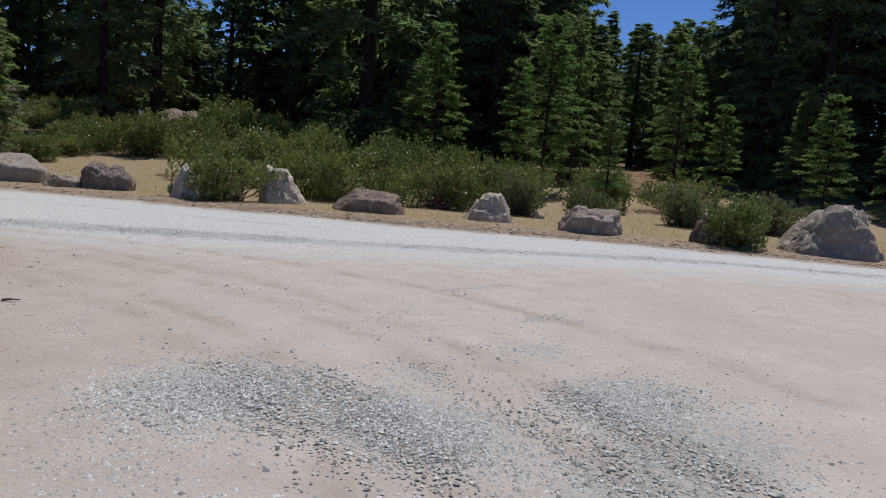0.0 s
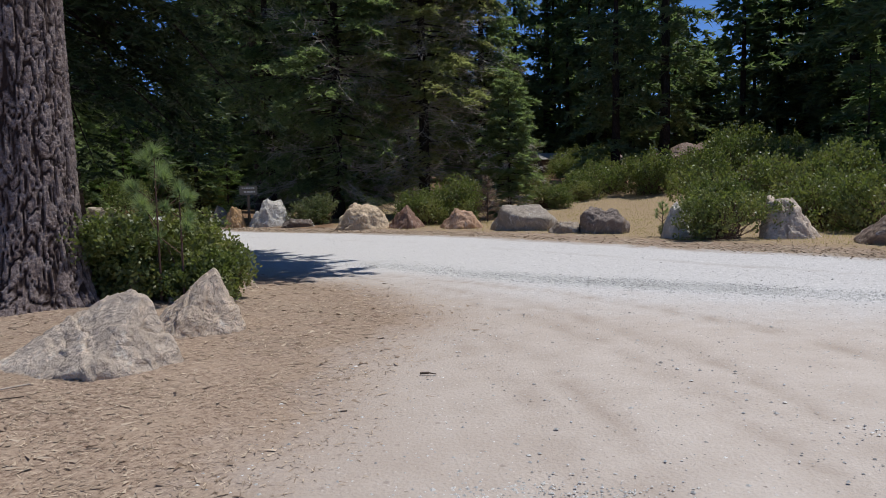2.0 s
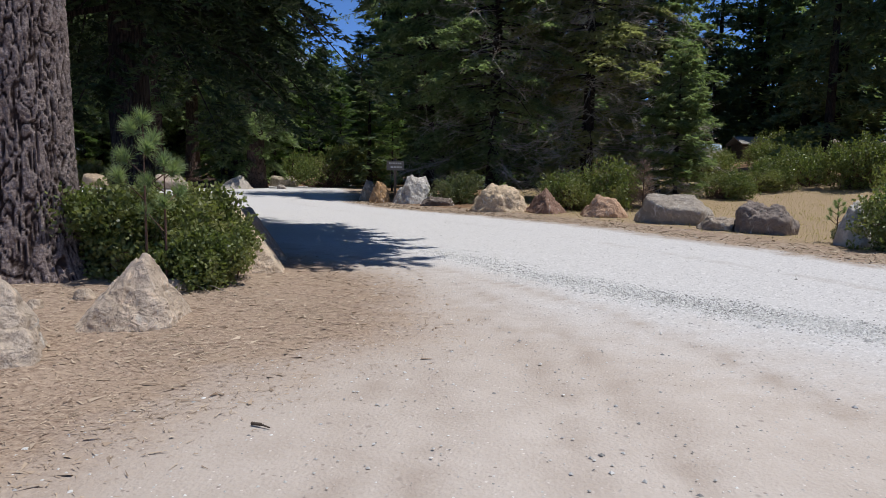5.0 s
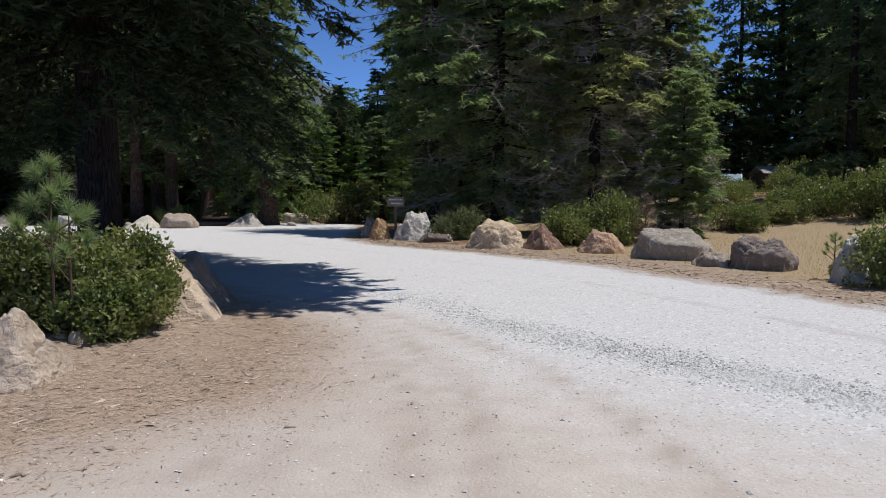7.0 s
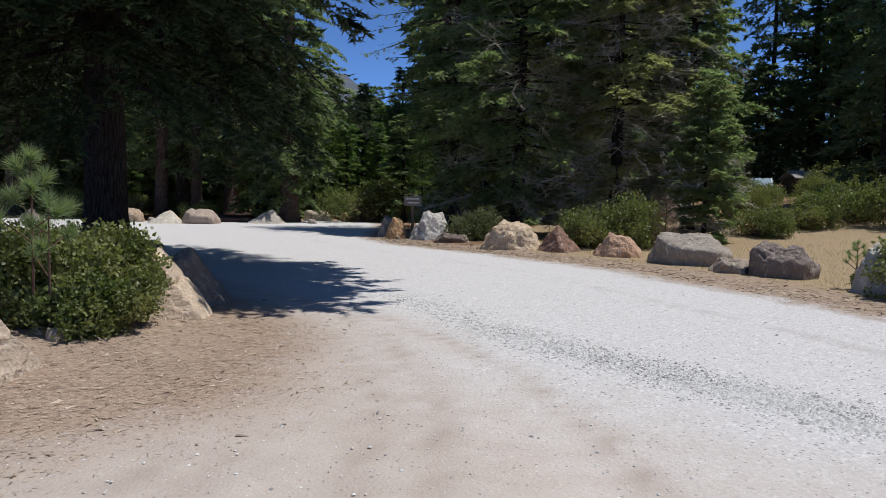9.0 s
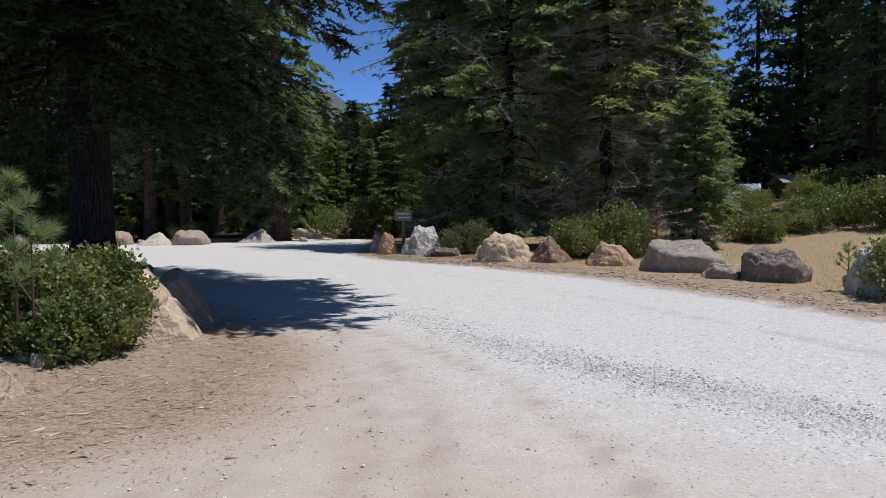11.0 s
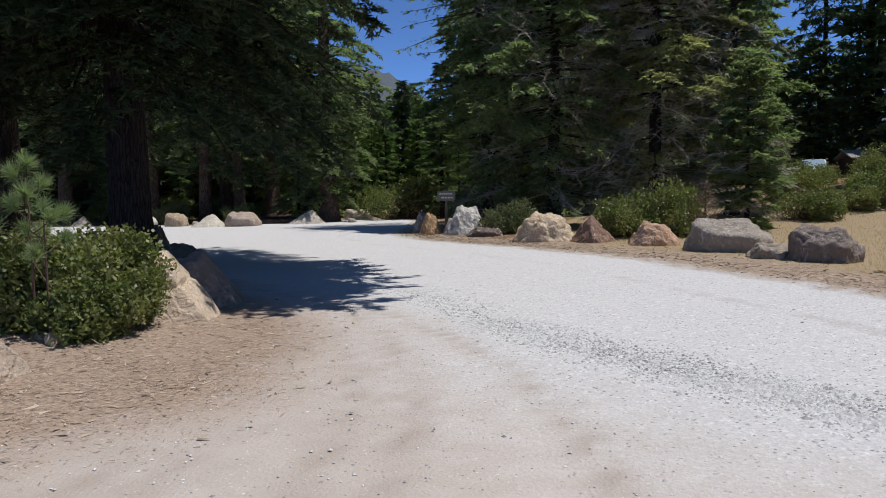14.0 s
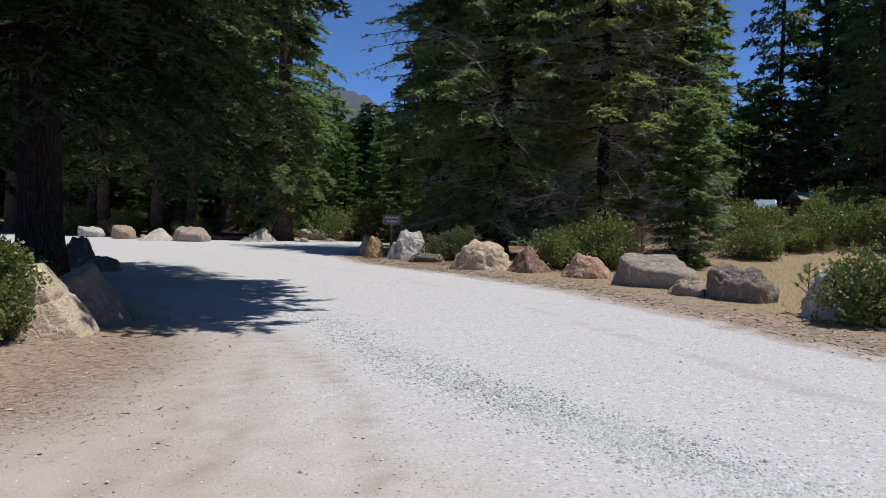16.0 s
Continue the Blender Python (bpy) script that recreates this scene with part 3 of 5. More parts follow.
# ---- conifers ----
def crown_arrays(rng, H, R, z0, branches, twigs, leaflets, leaf, profile, droop=0.25, rise=0.25, fan=0.75, twig_len=0.42, top=0.985, width=0.3, side_only=None, lee=None):
    """Leaflets of a conifer: branches in the round, twigs to both sides of them, leaflets to both sides of the twigs."""
    u = np.sort(rng.uniform(0, 1, branches)) ** 0.9
    z = z0 + (H * top - z0) * u
    az = np.arange(branches) * 2.39996 + rng.normal(0, 0.35, branches)
    if side_only:
        az = side_only[0] + rng.uniform(-1, 1, branches) * side_only[1]
    L = R * profile(u) * rng.uniform(0.55, 1.15, branches) + 0.12
    # bough reach by bearing, fitted to the shadow outline wanted on the road
    if side_only:
        L = np.interp(az, [-0.52, -0.45, -0.36, -0.22, -0.09, 0.09, 0.29, 0.60, 1.10, 1.62], [6.0, 7.4, 8.4, 9.7, 10.7, 10.05, 9.3, 8.2, 7.6, 8.6]) * rng.uniform(0.7, 1.0, branches)
    # shorter boughs towards this bearing let sun reach the big pine
    if lee is not None:
        L = L * (1 - 0.5 * np.exp(-(((az - lee + np.pi) % (2 * np.pi) - np.pi) / 0.75) ** 2))
    out = np.stack([np.cos(az), np.sin(az), 0 * az], 1)
    across = np.stack([-np.sin(az), np.cos(az), 0 * az], 1)
    lift = (rise * (u - 0.25) + rng.normal(0, 0.07, branches))
    drop = droop * rng.uniform(0.6, 1.4, branches) * (1.1 - 0.6 * u)

    def at(i, s):
        return np.stack([out[i, 0] * L[i] * s, out[i, 1] * L[i] * s, z[i] + L[i] * (lift[i] * s - drop[i] * s * s)], 1)

    i = np.repeat(np.arange(branches), np.maximum(3, (twigs * (0.3 + 0.7 * L / L.max())).astype(int)))
    n = len(i)
    s = rng.uniform(0.12, 1.0, n) ** 0.75
    p = at(i, s)
    sd = np.where(rng.uniform(size=n) < 0.5, -1.0, 1.0)
    tl = (twig_len * L[i] * (1.08 - s) + 0.10 * R * 0.6) * rng.uniform(0.6, 1.2, n)
    td = unit(out[i] * rng.uniform(0.4, 0.9, n)[:, None] + across[i] * (sd * fan)[:, None] + np.stack([0 * s, 0 * s, rng.normal(-0.16 - droop * 0.4, 0.16, n)], 1))
    j = np.repeat(np.arange(n), leaflets)
    m = len(j)
    q = rng.uniform(0.05, 1, m)
    base = p[j] + td[j] * (tl[j] * q)[:, None]
    base[:, 2] -= 0.12 * tl[j] * q * q
    up = np.tile([[0.0, 0, 1]], (m, 1))
    lat = unit(np.cross(td[j], up)) * np.where(rng.uniform(size=m) < 0.5, -1.0, 1.0)[:, None]
    d = unit(td[j] * rng.uniform(0.3, 0.9, m)[:, None] + lat * rng.uniform(0.2, 0.9, m)[:, None] + rng.normal(0, 0.28, (m, 3)))
    w = unit(np.cross(d, up + rng.normal(0, 0.6, (m, 3))))
    V, T = blades(base, d, w, leaf * rng.uniform(0.6, 1.35, m), leaf * width * rng.uniform(0.7, 1.3, m))
    wood = tubes(at(np.arange(branches), np.zeros(branches)), at(np.arange(branches), np.full(branches, 0.55)), 0.014 * L + 0.012, 0.006 * L + 0.005, 3)
    wood2 = tubes(at(np.arange(branches), np.full(branches, 0.55)), at(np.arange(branches), np.full(branches, 0.97)), 0.006 * L + 0.005, 0.003, 3)
    return (V, T), join_arrays([wood, wood2])


def trunk_arrays(rng, H, r, sides=12, rings=14, flare=0.5, lean=0.0):
    t = np.linspace(0, 1, rings) ** 1.35
    a = np.arange(sides) * 2 * np.pi / sides
    rad = r * ((1 - t) ** 0.85 * 0.97 + 0.02) * (1 + flare * np.exp(-t * H / (1.4 * r)))
    wob = 1 + 0.05 * rng.normal(size=(rings, sides))
    sway = np.cumsum(rng.normal(0, 0.01 * H / rings, (rings, 2)), 0)
    ring = np.stack([rad[:, None] * np.cos(a) * wob + sway[:, :1], rad[:, None] * np.sin(a) * wob + sway[:, 1:], np.repeat((t * H - 0.15)[:, None], sides, 1)], -1)
    k = (np.arange(rings - 1)[:, None] * sides + np.arange(sides)[None])
    kn = (np.arange(rings - 1)[:, None] * sides + (np.arange(sides)[None] + 1) % sides)
    T = np.concatenate([np.stack([k, kn, kn + sides], -1).reshape(-1, 3), np.stack([k, kn + sides, k + sides], -1).reshape(-1, 3)])
    return ring.reshape(-1, 3), T


def cone(u):
    return np.clip(1 - u, 0, 1) ** 0.8 * (0.72 + 0.28 * np.clip(u * 6, 0, 1))


def plume(u):
    return np.clip(1.02 - u, 0, 1) ** 0.55 * (0.55 + 0.45 * np.clip(u * 3.5, 0, 1))


def column(u):
    return np.clip(1.02 - u, 0, 1) ** 0.42


def conifer(seed, H, R, z0, r, counts, leaf, profile, needles, bark, name, label, category="tree", group="", dead=0, limbs=True, **kw):
    rng = np.random.default_rng(seed)
    root = new(name)
    crown, wood = crown_arrays(rng, H, R, z0, *counts, leaf, profile, **kw)
    part_mesh("trunk", mesh_np("trunk", *trunk_arrays(rng, H, r), bark, True), root)
    if limbs:
        part_mesh("limbs", mesh_np("limbs", *wood, bark), root)["kind"] = "stuff"
    part_mesh("crown", mesh_np("crown", *crown, needles), root)
    if dead:
        n = dead
        z = rng.uniform(0.6, H * 0.5, n)
        az = rng.uniform(0, 2 * np.pi, n)
        L = R * rng.uniform(0.4, 0.9, n)
        d = np.stack([np.cos(az), np.sin(az), rng.normal(-0.12, 0.15, n)], 1)
        s0 = np.stack([0 * z, 0 * z, z], 1)
        parts = [tubes(s0, s0 + d * (L * 0.6)[:, None], 0.020, 0.010, 3), tubes(s0 + d * (L * 0.6)[:, None], s0 + d * L[:, None] - [0, 0, 0.1], 0.010, 0.004, 3)]
        j = np.repeat(np.arange(n), 11)
        q = rng.uniform(0.45, 1, len(j))
        b = s0[j] + d[j] * (L[j] * q)[:, None]
        e = unit(d[j] + rng.normal(0, 0.7, (len(j), 3))) * (R * 0.17 * rng.uniform(0.5, 1.4, len(j)))[:, None]
        parts.append(tubes(b, b + e, 0.008, 0.003, 3))
        k2 = np.repeat(np.arange(len(j)), 3)
        b2 = b[k2] + e[k2] * rng.uniform(0.3, 1, len(k2))[:, None]
        parts.append(tubes(b2, b2 + unit(e[k2] + rng.normal(0, 0.25, (len(k2), 3))) * (R * 0.07), 0.005, 0.002, 3))
        part_mesh("dead_branches", mesh_np("dead_branches", *join_arrays(parts), DEAD_WOOD), root, "bare grey dead branches")["kind"] = "stuff"
    return tagged(root, label, category, group)


def place(ob, x, y, rz=0.0, s=1.0, tall=1.0):
    return Matrix.LocRotScale((x, y, lie_at(x, y) - 0.05), Euler((0, 0, radians(rz))), (s, s, s * tall))


def stand(ob, x, y, rz=0.0, s=1.0, tall=1.0):
    ob.matrix_world = place(ob, x, y, rz, s, tall)
    return ob


def great_pine(x, y):
    """The big pine: plated bark standing out in relief, crown far overhead."""
    rng = np.random.default_rng(5)
    root = new("pine_tree")
    sides, rings, H, r = 190, 400, 27.0, 0.575
    t = np.concatenate([np.linspace(0, 6.5, rings - 30), np.linspace(6.8, H, 30)])
    a = np.arange(sides) * 2 * np.pi / sides
    rad = r * (1 - t / H) ** 0.7 * (1 + 0.42 * np.exp(-t / 0.5)) + 0.02
    lobes = 1 + 0.10 * np.exp(-t / 0.5)[:, None] * np.sin(5 * a + 0.6)[None]
    relief = np.zeros((rings, sides))
    for i in range(rings - 30):
        for j in range(sides):
            q = Vector((math.cos(a[j]) * 7.6, math.sin(a[j]) * 7.6, t[i] * 2.7))
            q += 0.9 * noise.noise_vector(q * 0.8)
            dist = noise.voronoi(q)[0]
            relief[i, j] = min(1.0, max(0.0, (dist[1] - dist[0] - 0.02) * 6.0)) + 0.42 * noise.noise(q * 5) + 0.25 * noise.noise(q * 11) + 0.2 * noise.noise(q * 1.3)
    ring = rad[:, None] * lobes + (relief - 0.8) * 0.034
    V = np.stack([ring * np.cos(a), ring * np.sin(a), np.repeat((t - 0.12)[:, None], sides, 1)], -1).reshape(-1, 3)
    k = (np.arange(rings - 1)[:, None] * sides + np.arange(sides)[None])
    kn = (np.arange(rings - 1)[:, None] * sides + (np.arange(sides)[None] + 1) % sides)
    T = np.concatenate([np.stack([k, kn, kn + sides], -1).reshape(-1, 3), np.stack([k, kn + sides, k + sides], -1).reshape(-1, 3)])
    me = mesh_np("trunk", V, T, BIG_BARK, False)
    me.attributes.new("plate", "FLOAT", "POINT").data.foreach_set("value", relief.astype(np.float32).ravel())
    part_mesh("trunk", me, root, "deeply plated grey-brown bark")
    crown, wood = crown_arrays(rng, H, 4.6, 13.0, 110, 40, 9, 0.42, plume, droop=0.3, rise=0.2, width=0.5)
    part_mesh("limbs", mesh_np("limbs", *wood, FIR_BARK), root)["kind"] = "stuff"
    # these needles have shade put into their colour
    part_mesh("crown", mesh_np("crown", *crown, SHADE_TONED_FIR), root)
    root.matrix_world = pose(x, y, lie_at(x, y), 0, 0, 40)
    return tagged(root, "big pine with deeply plated bark behind a bush", "tree")


def big_bark():
    m = Mat("plated_bark", 0.95, 0.15)
    n, f = m.noise(6, 5), m.noise(40, 6, 0.75)
    c = m.mix(m.grey(n, 0.3, 0.7), (0.29, 0.22, 0.198), (0.50, 0.415, 0.38))
    c = m.mix(m.calc("MULTIPLY", m.grey(f, 0.42, 0.62), 0.7), c, (0.09, 0.06, 0.05))
    c = m.mix(m.grey(m.attr("plate"), 0.15, 0.75), (0.07, 0.047, 0.04), c)
    m.colour(c)
    m.bump(m.calc("ADD", m.noise(18, 6, 0.7), m.calc("MULTIPLY", f, 0.8)), 1.0, 0.05)
    return m.m


BIG_BARK = big_bark()
great_pine(-6.45, 6.6)

# the tree behind it, shade painted into its needles, its broad limbs reaching out over the road
def broad_fir(x, y):
    rng = np.random.default_rng(11)
    root = new("fir_tree")
    part_mesh("trunk", mesh_np("trunk", *trunk_arrays(rng, 24, 0.44, 20, 26), FIR_BARK, True), root)
    crown, wood = crown_arrays(rng, 24, 7.35, 3.9, 255, 62, 24, 0.20, plume, droop=0.45, width=0.36, lee=-1.2)
    # high limbs out of view, added to cast the shadow on the road
    wide, wide_wood = crown_arrays(rng, 10.0, 8.6, 8.3, 95, 90, 12, 0.25, lambda u: 1.0 - 0.2 * u, droop=0.0, rise=0.10, width=0.42, top=1.0, side_only=(0.56, 1.05), twig_len=0.24)
    part_mesh("limbs", mesh_np("limbs", *join_arrays([wood, wide_wood]), FIR_BARK), root)["kind"] = "stuff"
    part_mesh("crown", mesh_np("crown", *join_arrays([crown, wide]), SHADE_TONED_FIR), root)
    root.matrix_world = pose(x, y, lie_at(x, y))
    tagged(root, "fir with shade-toned needles and broad boughs over the road", "tree")


broad_fir(-9.0, 13.0)
# the big tree across the road and its young neighbour
stand(conifer(12, 26, 3.6, 1.6, 0.55, (190, 50, 11), 0.22, plume, FIR, CEDAR_BARK, "fir_tree", "tall fir with drooping boughs beyond the road", droop=0.4, width=0.42), -18.6, 41.9, 80)
stand(conifer(13, 9.6, 2.6, 0.5, 0.13, (120, 40, 11), 0.18, cone, FIR, FIR_BARK, "young_fir", "young fir with tiered pale green boughs", droop=0.28, width=0.40), -21.2, 42.6, 10)
# the dense group behind the boulders
stand(conifer(14, 19, 4.9, 1.6, 0.30, (230, 62, 12), 0.19, plume, FIR, FIR_BARK, "fir_tree", "dense dark fir behind the boulder row", dead=140, droop=0.32, width=0.40), -2.8, 33.0, 15, 1.08)
stand(conifer(15, 20, 4.6, 2.0, 0.30, (200, 60, 12), 0.19, plume, CEDAR, FIR_BARK, "cedar_tree", "olive-tinged conifer with many dead twigs", dead=260, droop=0.34, width=0.40), 1.6, 33.4, 70, 1.05)
stand(conifer(16, 17, 3.3, 1.0, 0.28, (200, 55, 12), 0.20, plume, FIR, FIR_BARK, "fir_tree", "dense green fir with a pointed crown", dead=30, droop=0.25, width=0.40), 4.9, 34.6, 120)
stand(conifer(17, 6.6, 1.9, 0.3, 0.10, (120, 36, 12), 0.17, plume, FIR, FIR_BARK, "young_pine", "grey-green young pine beside the meadow", droop=0.1, rise=0.5, dead=40, width=0.28), 4.9, 28.4, 40)
stand(conifer(18, 19, 3.0, 1.2, 0.26, (170, 52, 11), 0.20, plume, FIR, FIR_BARK, "fir_tree", "dark fir at the group's edge", droop=0.3, width=0.36), -6.3, 35.2, 200, 1.12)
stand(conifer(20, 23, 5.4, 5.5, 0.30, (80, 34, 18), 0.17, column, FIR, CEDAR_BARK, "pine_tree", "tall pine with long loose boughs against the sky", droop=0.12, rise=0.3, width=0.2, twig_len=0.2), -7.0, 36.4, 30)

# fir added to shade the left wood, its needles already toned dark
SHADE = conifer(19, 25, 4.6, 5.0, 0.40, (130, 32, 14), 0.28, plume, SHADE_TONED_FIR, FIR_BARK, "fir_tree", "tall fir with shade-toned needles added to the wood", group="shaded firs", droop=0.4, width=0.38)
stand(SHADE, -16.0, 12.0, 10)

# younger trees along the slope
MID = {
    "fir": conifer(21, 6.2, 1.5, 0.5, 0.08, (70, 26, 9), 0.12, cone, PINE, FIR_BARK, "young_fir", "young fir among the bushes on the slope", droop=0.2, width=0.40),
    "pine": conifer(22, 8.0, 2.0, 0.6, 0.11, (85, 24, 9), 0.17, plume, PINE, FIR_BARK, "young_pine", "bright green young pine on the slope", droop=0.1, rise=0.5, width=0.28),
}
MID["fir"].matrix_world = place(None, 22.4, 28.0, 30)
stand(MID["pine"], 24.3, 22.0, 0)
for kind, x, y, s in [("pine", 24.6, 15.2, 1.05), ("pine", 26.2, 18.0, 0.8), ("pine", 31.0, 11.5, 0.95), ("pine", 27.5, 3.6, 0.68), ("pine", 33, 6.0, 0.7), ("fir", 30, 17, 1.4), ("fir", 22.0, 10.3, 0.75),
                      ("pine", 27, 26, 0.8), ("fir", 32.5, 2.0, 0.9), ("pine", 29, 8.4, 0.6), ("pine", -9.3, 40, 0.7), ("pine", -21.5, 58, 1.25), ("pine", -19.0, 66, 1.5), ("fir", -23.5, 62, 1.7), ("pine", -16.8, 60, 1.2), ("fir", -18.0, 74, 2.1), ("pine", -23.0, 72, 1.7), ("pine", -16.2, 52.5, 0.95), ("pine", -18.6, 52.0, 1.05), ("fir", -20.6, 54.0, 1.35), ("pine", -14.6, 55.0, 0.95), ("pine", -22.8, 55.5, 1.1), ("pine", -12.9, 52.5, 0.8), ("fir", -17.2, 56.0, 1.5), ("pine", -31.5, 50.5, 0.9), ("pine", -26.5, 52.5, 1.0), ("pine", -35.5, 49.0, 1.0), ("fir", -28.8, 55.0, 1.2), ("pine", -39.5, 46.5, 0.9), ("fir", -33.5, 54.0, 1.3)]:
    copy_thing(MID[kind], place(None, x, y, random.uniform(0, 360), s))

# the forest behind
def forest_kinds(seed, counts, leaf, width):
    return [conifer(seed + k, 22, R, z0, 0.34, counts, leaf, prof, FAR_FIR, FIR_BARK, "forest_fir", "tall dark fir in the forest edge", group="forest trees", limbs=False, droop=dr, rise=0.25, width=width)
            for k, (R, z0, prof, dr) in enumerate([(4.4, 0.6, cone, 0.3), (4.0, 1.2, plume, 0.35), (4.8, 2.5, plume, 0.2), (3.8, 0.5, column, 0.35)])]


FAR = forest_kinds(31, (118, 18, 9), 0.46, 0.37) + forest_kinds(41, (90, 11, 5), 0.80, 0.48)
OPEN_SKY = [(60, 60), (28.5, 60), (26, 9.5), (15.4, 9.0), (14.2, 60), (-6, 60), (-7.5, 10.5), (-14.3, 11.0), (-15.3, 60), (-24, 60), (-25.3, 60), (-26.0, 11.0), (-29.4, 11.0), (-30.2, 60), (-57, 60), (-59, 14.5), (-66, 13.0), (-73, 14.0), (-75, 60), (-100, 60)]


def skyline(b):
    pts = sorted(OPEN_SKY)
    return float(np.interp(b, [p[0] for p in pts], [p[1] for p in pts]))


def forest():
    rng = np.random.default_rng(77)
    used = set()
    for ring, (near, far, count) in enumerate([(37, 46, 30), (48, 58, 46), (60, 76, 46), (80, 120, 50), (46, 74, 150), (64, 84, 34), (66, 82, 70), (58, 76, 84), (84, 98, 96)]):
        for n in range(count):
            b = -98 + (n + rng.uniform(0.15, 0.85)) * (98 + 62) / count
            d = rng.uniform(near, far)
            if -20 < b < -6 and d < 66:
                continue
            if ring == 0 and b > -40:
                continue
            if ring == 5 and not -60 < b < -16:
                continue
            if ring == 7 and not 5 < b < 60:
                continue
            if ring == 8 and not -62 < b < 0:
                continue
            if ring == 6 and not -76 < b < -2:
                continue
            if ring == 4 and not -76 < b < -56 and n % 3:
                continue
            if 16 < b < 62 and d < 62:
                d += 14
            if -35 < b < -24.5 and d < 60:
                continue
            x, y = -math.sin(radians(b)) * d, math.cos(radians(b)) * d
            if 21 < x < 36 and 45 < y < 57:
                continue
            h = rng.uniform(9, 14) if ring == 8 else rng.uniform(17, 31) if ring != 4 or -76 < b < -56 else rng.uniform(6, 11)
            h = min(h, d * math.tan(radians(skyline(b))) * rng.uniform(0.82, 1.06) + 1.5 - lie_at(x, y))
            k = int(rng.integers(0, 4)) + (4 if d > 64 or ring == 4 and not -76 < b < -56 else 0)
            s = h / 22
            wide = max(s, 0.62) / s * rng.uniform(0.9, 1.15)
            m = Matrix.LocRotScale((x, y, lie_at(x, y) - 0.1), Euler((0, 0, rng.uniform(0, 6.3))), (s * wide, s * wide, s))
            if k not in used:
                used.add(k)
                FIRST[k] = m
            else:
                SPOTS.append((k, m))


FIRST, SPOTS = {}, []
forest()
for k, m in SPOTS:
    copy_thing(FAR[k], m)
copy_thing(FAR[2], Matrix.LocRotScale((15.4, 69.5, lie_at(15.4, 69.5)), Euler((0, 0, 1.0)), (0.9, 0.9, 1.25)))
for k, m in FIRST.items():
    FAR[k].matrix_basis = m
# straight trunks of the open wood on the far side
for k, (x, y, r) in enumerate([(-27.4, 41.3, 0.46), (-25.7, 42.6, 0.4), (-24.9, 45.6, 0.5), (-31.0, 40.5, 0.42), (-29.0, 46.0, 0.5), (-34.0, 43.0, 0.5), (-22.5, 50.0, 0.45), (-38.0, 40.0, 0.5)]):
    stand(conifer(61 + k, 27, 5.0, 3.6 + k % 3, r, (110, 28, 8), 0.36, plume, FIR, CEDAR_BARK, "cedar_tree", "tall cedar with reddish fibrous bark", group="cedars across the road", droop=0.4, width=0.34), x, y, k * 50)


# ---- bushes ----
def bush_mesh(seed, w, d, h, twigs, per, leaf, leaf_mat, lumps=7, name="bush"):
    rng = np.random.default_rng(seed)
    c = np.stack([rng.uniform(-0.36, 0.36, lumps) * w, rng.uniform(-0.36, 0.36, lumps) * d, rng.uniform(0.16, 0.62, lumps) * h], 1)
    rad = np.stack([rng.uniform(0.2, 0.3, lumps) * w, rng.uniform(0.2, 0.3, lumps) * d, rng.uniform(0.26, 0.42, lumps) * h], 1) * (9 / max(9, lumps)) ** 0.45
    i = rng.integers(0, lumps, twigs)
    v = unit(rng.normal(size=(twigs, 3)) + [0, 0, 0.35])
    tip = c[i] + v * rad[i] * rng.uniform(0.7, 1.2, twigs)[:, None]
    tip[:, 2] = np.maximum(tip[:, 2], 0.05 + rng.uniform(0, 0.12, twigs) * h)
    grow = unit(v * 0.7 + [0, 0, 0.75] + rng.normal(0, 0.25, (twigs, 3)))
    j = np.repeat(np.arange(twigs), per)
    m = len(j)
    q = rng.uniform(0, 1, m)
    base = tip[j] - grow[j] * (leaf * 4.2 * q)[:, None] + rng.normal(0, leaf * 0.5, (m, 3))
    spread = unit(rng.normal(size=(m, 3)))
    dl = unit(grow[j] * 0.6 + spread * 0.85)
    sd = unit(np.cross(dl, rng.normal(size=(m, 3))))
    ln, wd = leaf * rng.uniform(0.7, 1.3, m)[:, None], leaf * 0.72 * rng.uniform(0.8, 1.2, m)[:, None]
    V = np.stack([base, base + dl * ln * 0.5 + sd * wd * 0.5, base + dl * ln, base + dl * ln * 0.5 - sd * wd * 0.5], 1).reshape(-1, 3)
    k = np.arange(m) * 4
    T = np.concatenate([np.stack([k, k + 1, k + 2], 1), np.stack([k, k + 2, k + 3], 1)])
    n2 = min(twigs, 130)
    pick = rng.choice(twigs, n2, replace=False)
    root = np.stack([rng.normal(0, 0.10 * w, n2), rng.normal(0, 0.10 * d, n2), np.full(n2, -0.05)], 1)
    midp = root * 0.4 + tip[pick] * 0.6 + rng.normal(0, 0.05 * w, (n2, 3))
    midp[:, 2] = np.maximum(midp[:, 2], 0.05)
    wood = join_arrays([tubes(root, midp, 0.014, 0.009, 4), tubes(midp, tip[pick], 0.009, 0.003, 3)])
    return mesh_np("leaves", V, T, leaf_mat), mesh_np("stems", *wood, STEM)


def bush(meshes, x, y, rz=0.0, s=1.0, tall=1.0, label="dense green manzanita bush beside the road", group="roadside bushes", name="bush"):
    root = new(name)
    part_mesh("leaves", meshes[0], root)
    part_mesh("stems", meshes[1], root)["kind"] = "stuff"
    root.matrix_world = place(None, x, y, rz, s, tall)
    return tagged(root, label, "bush", group)


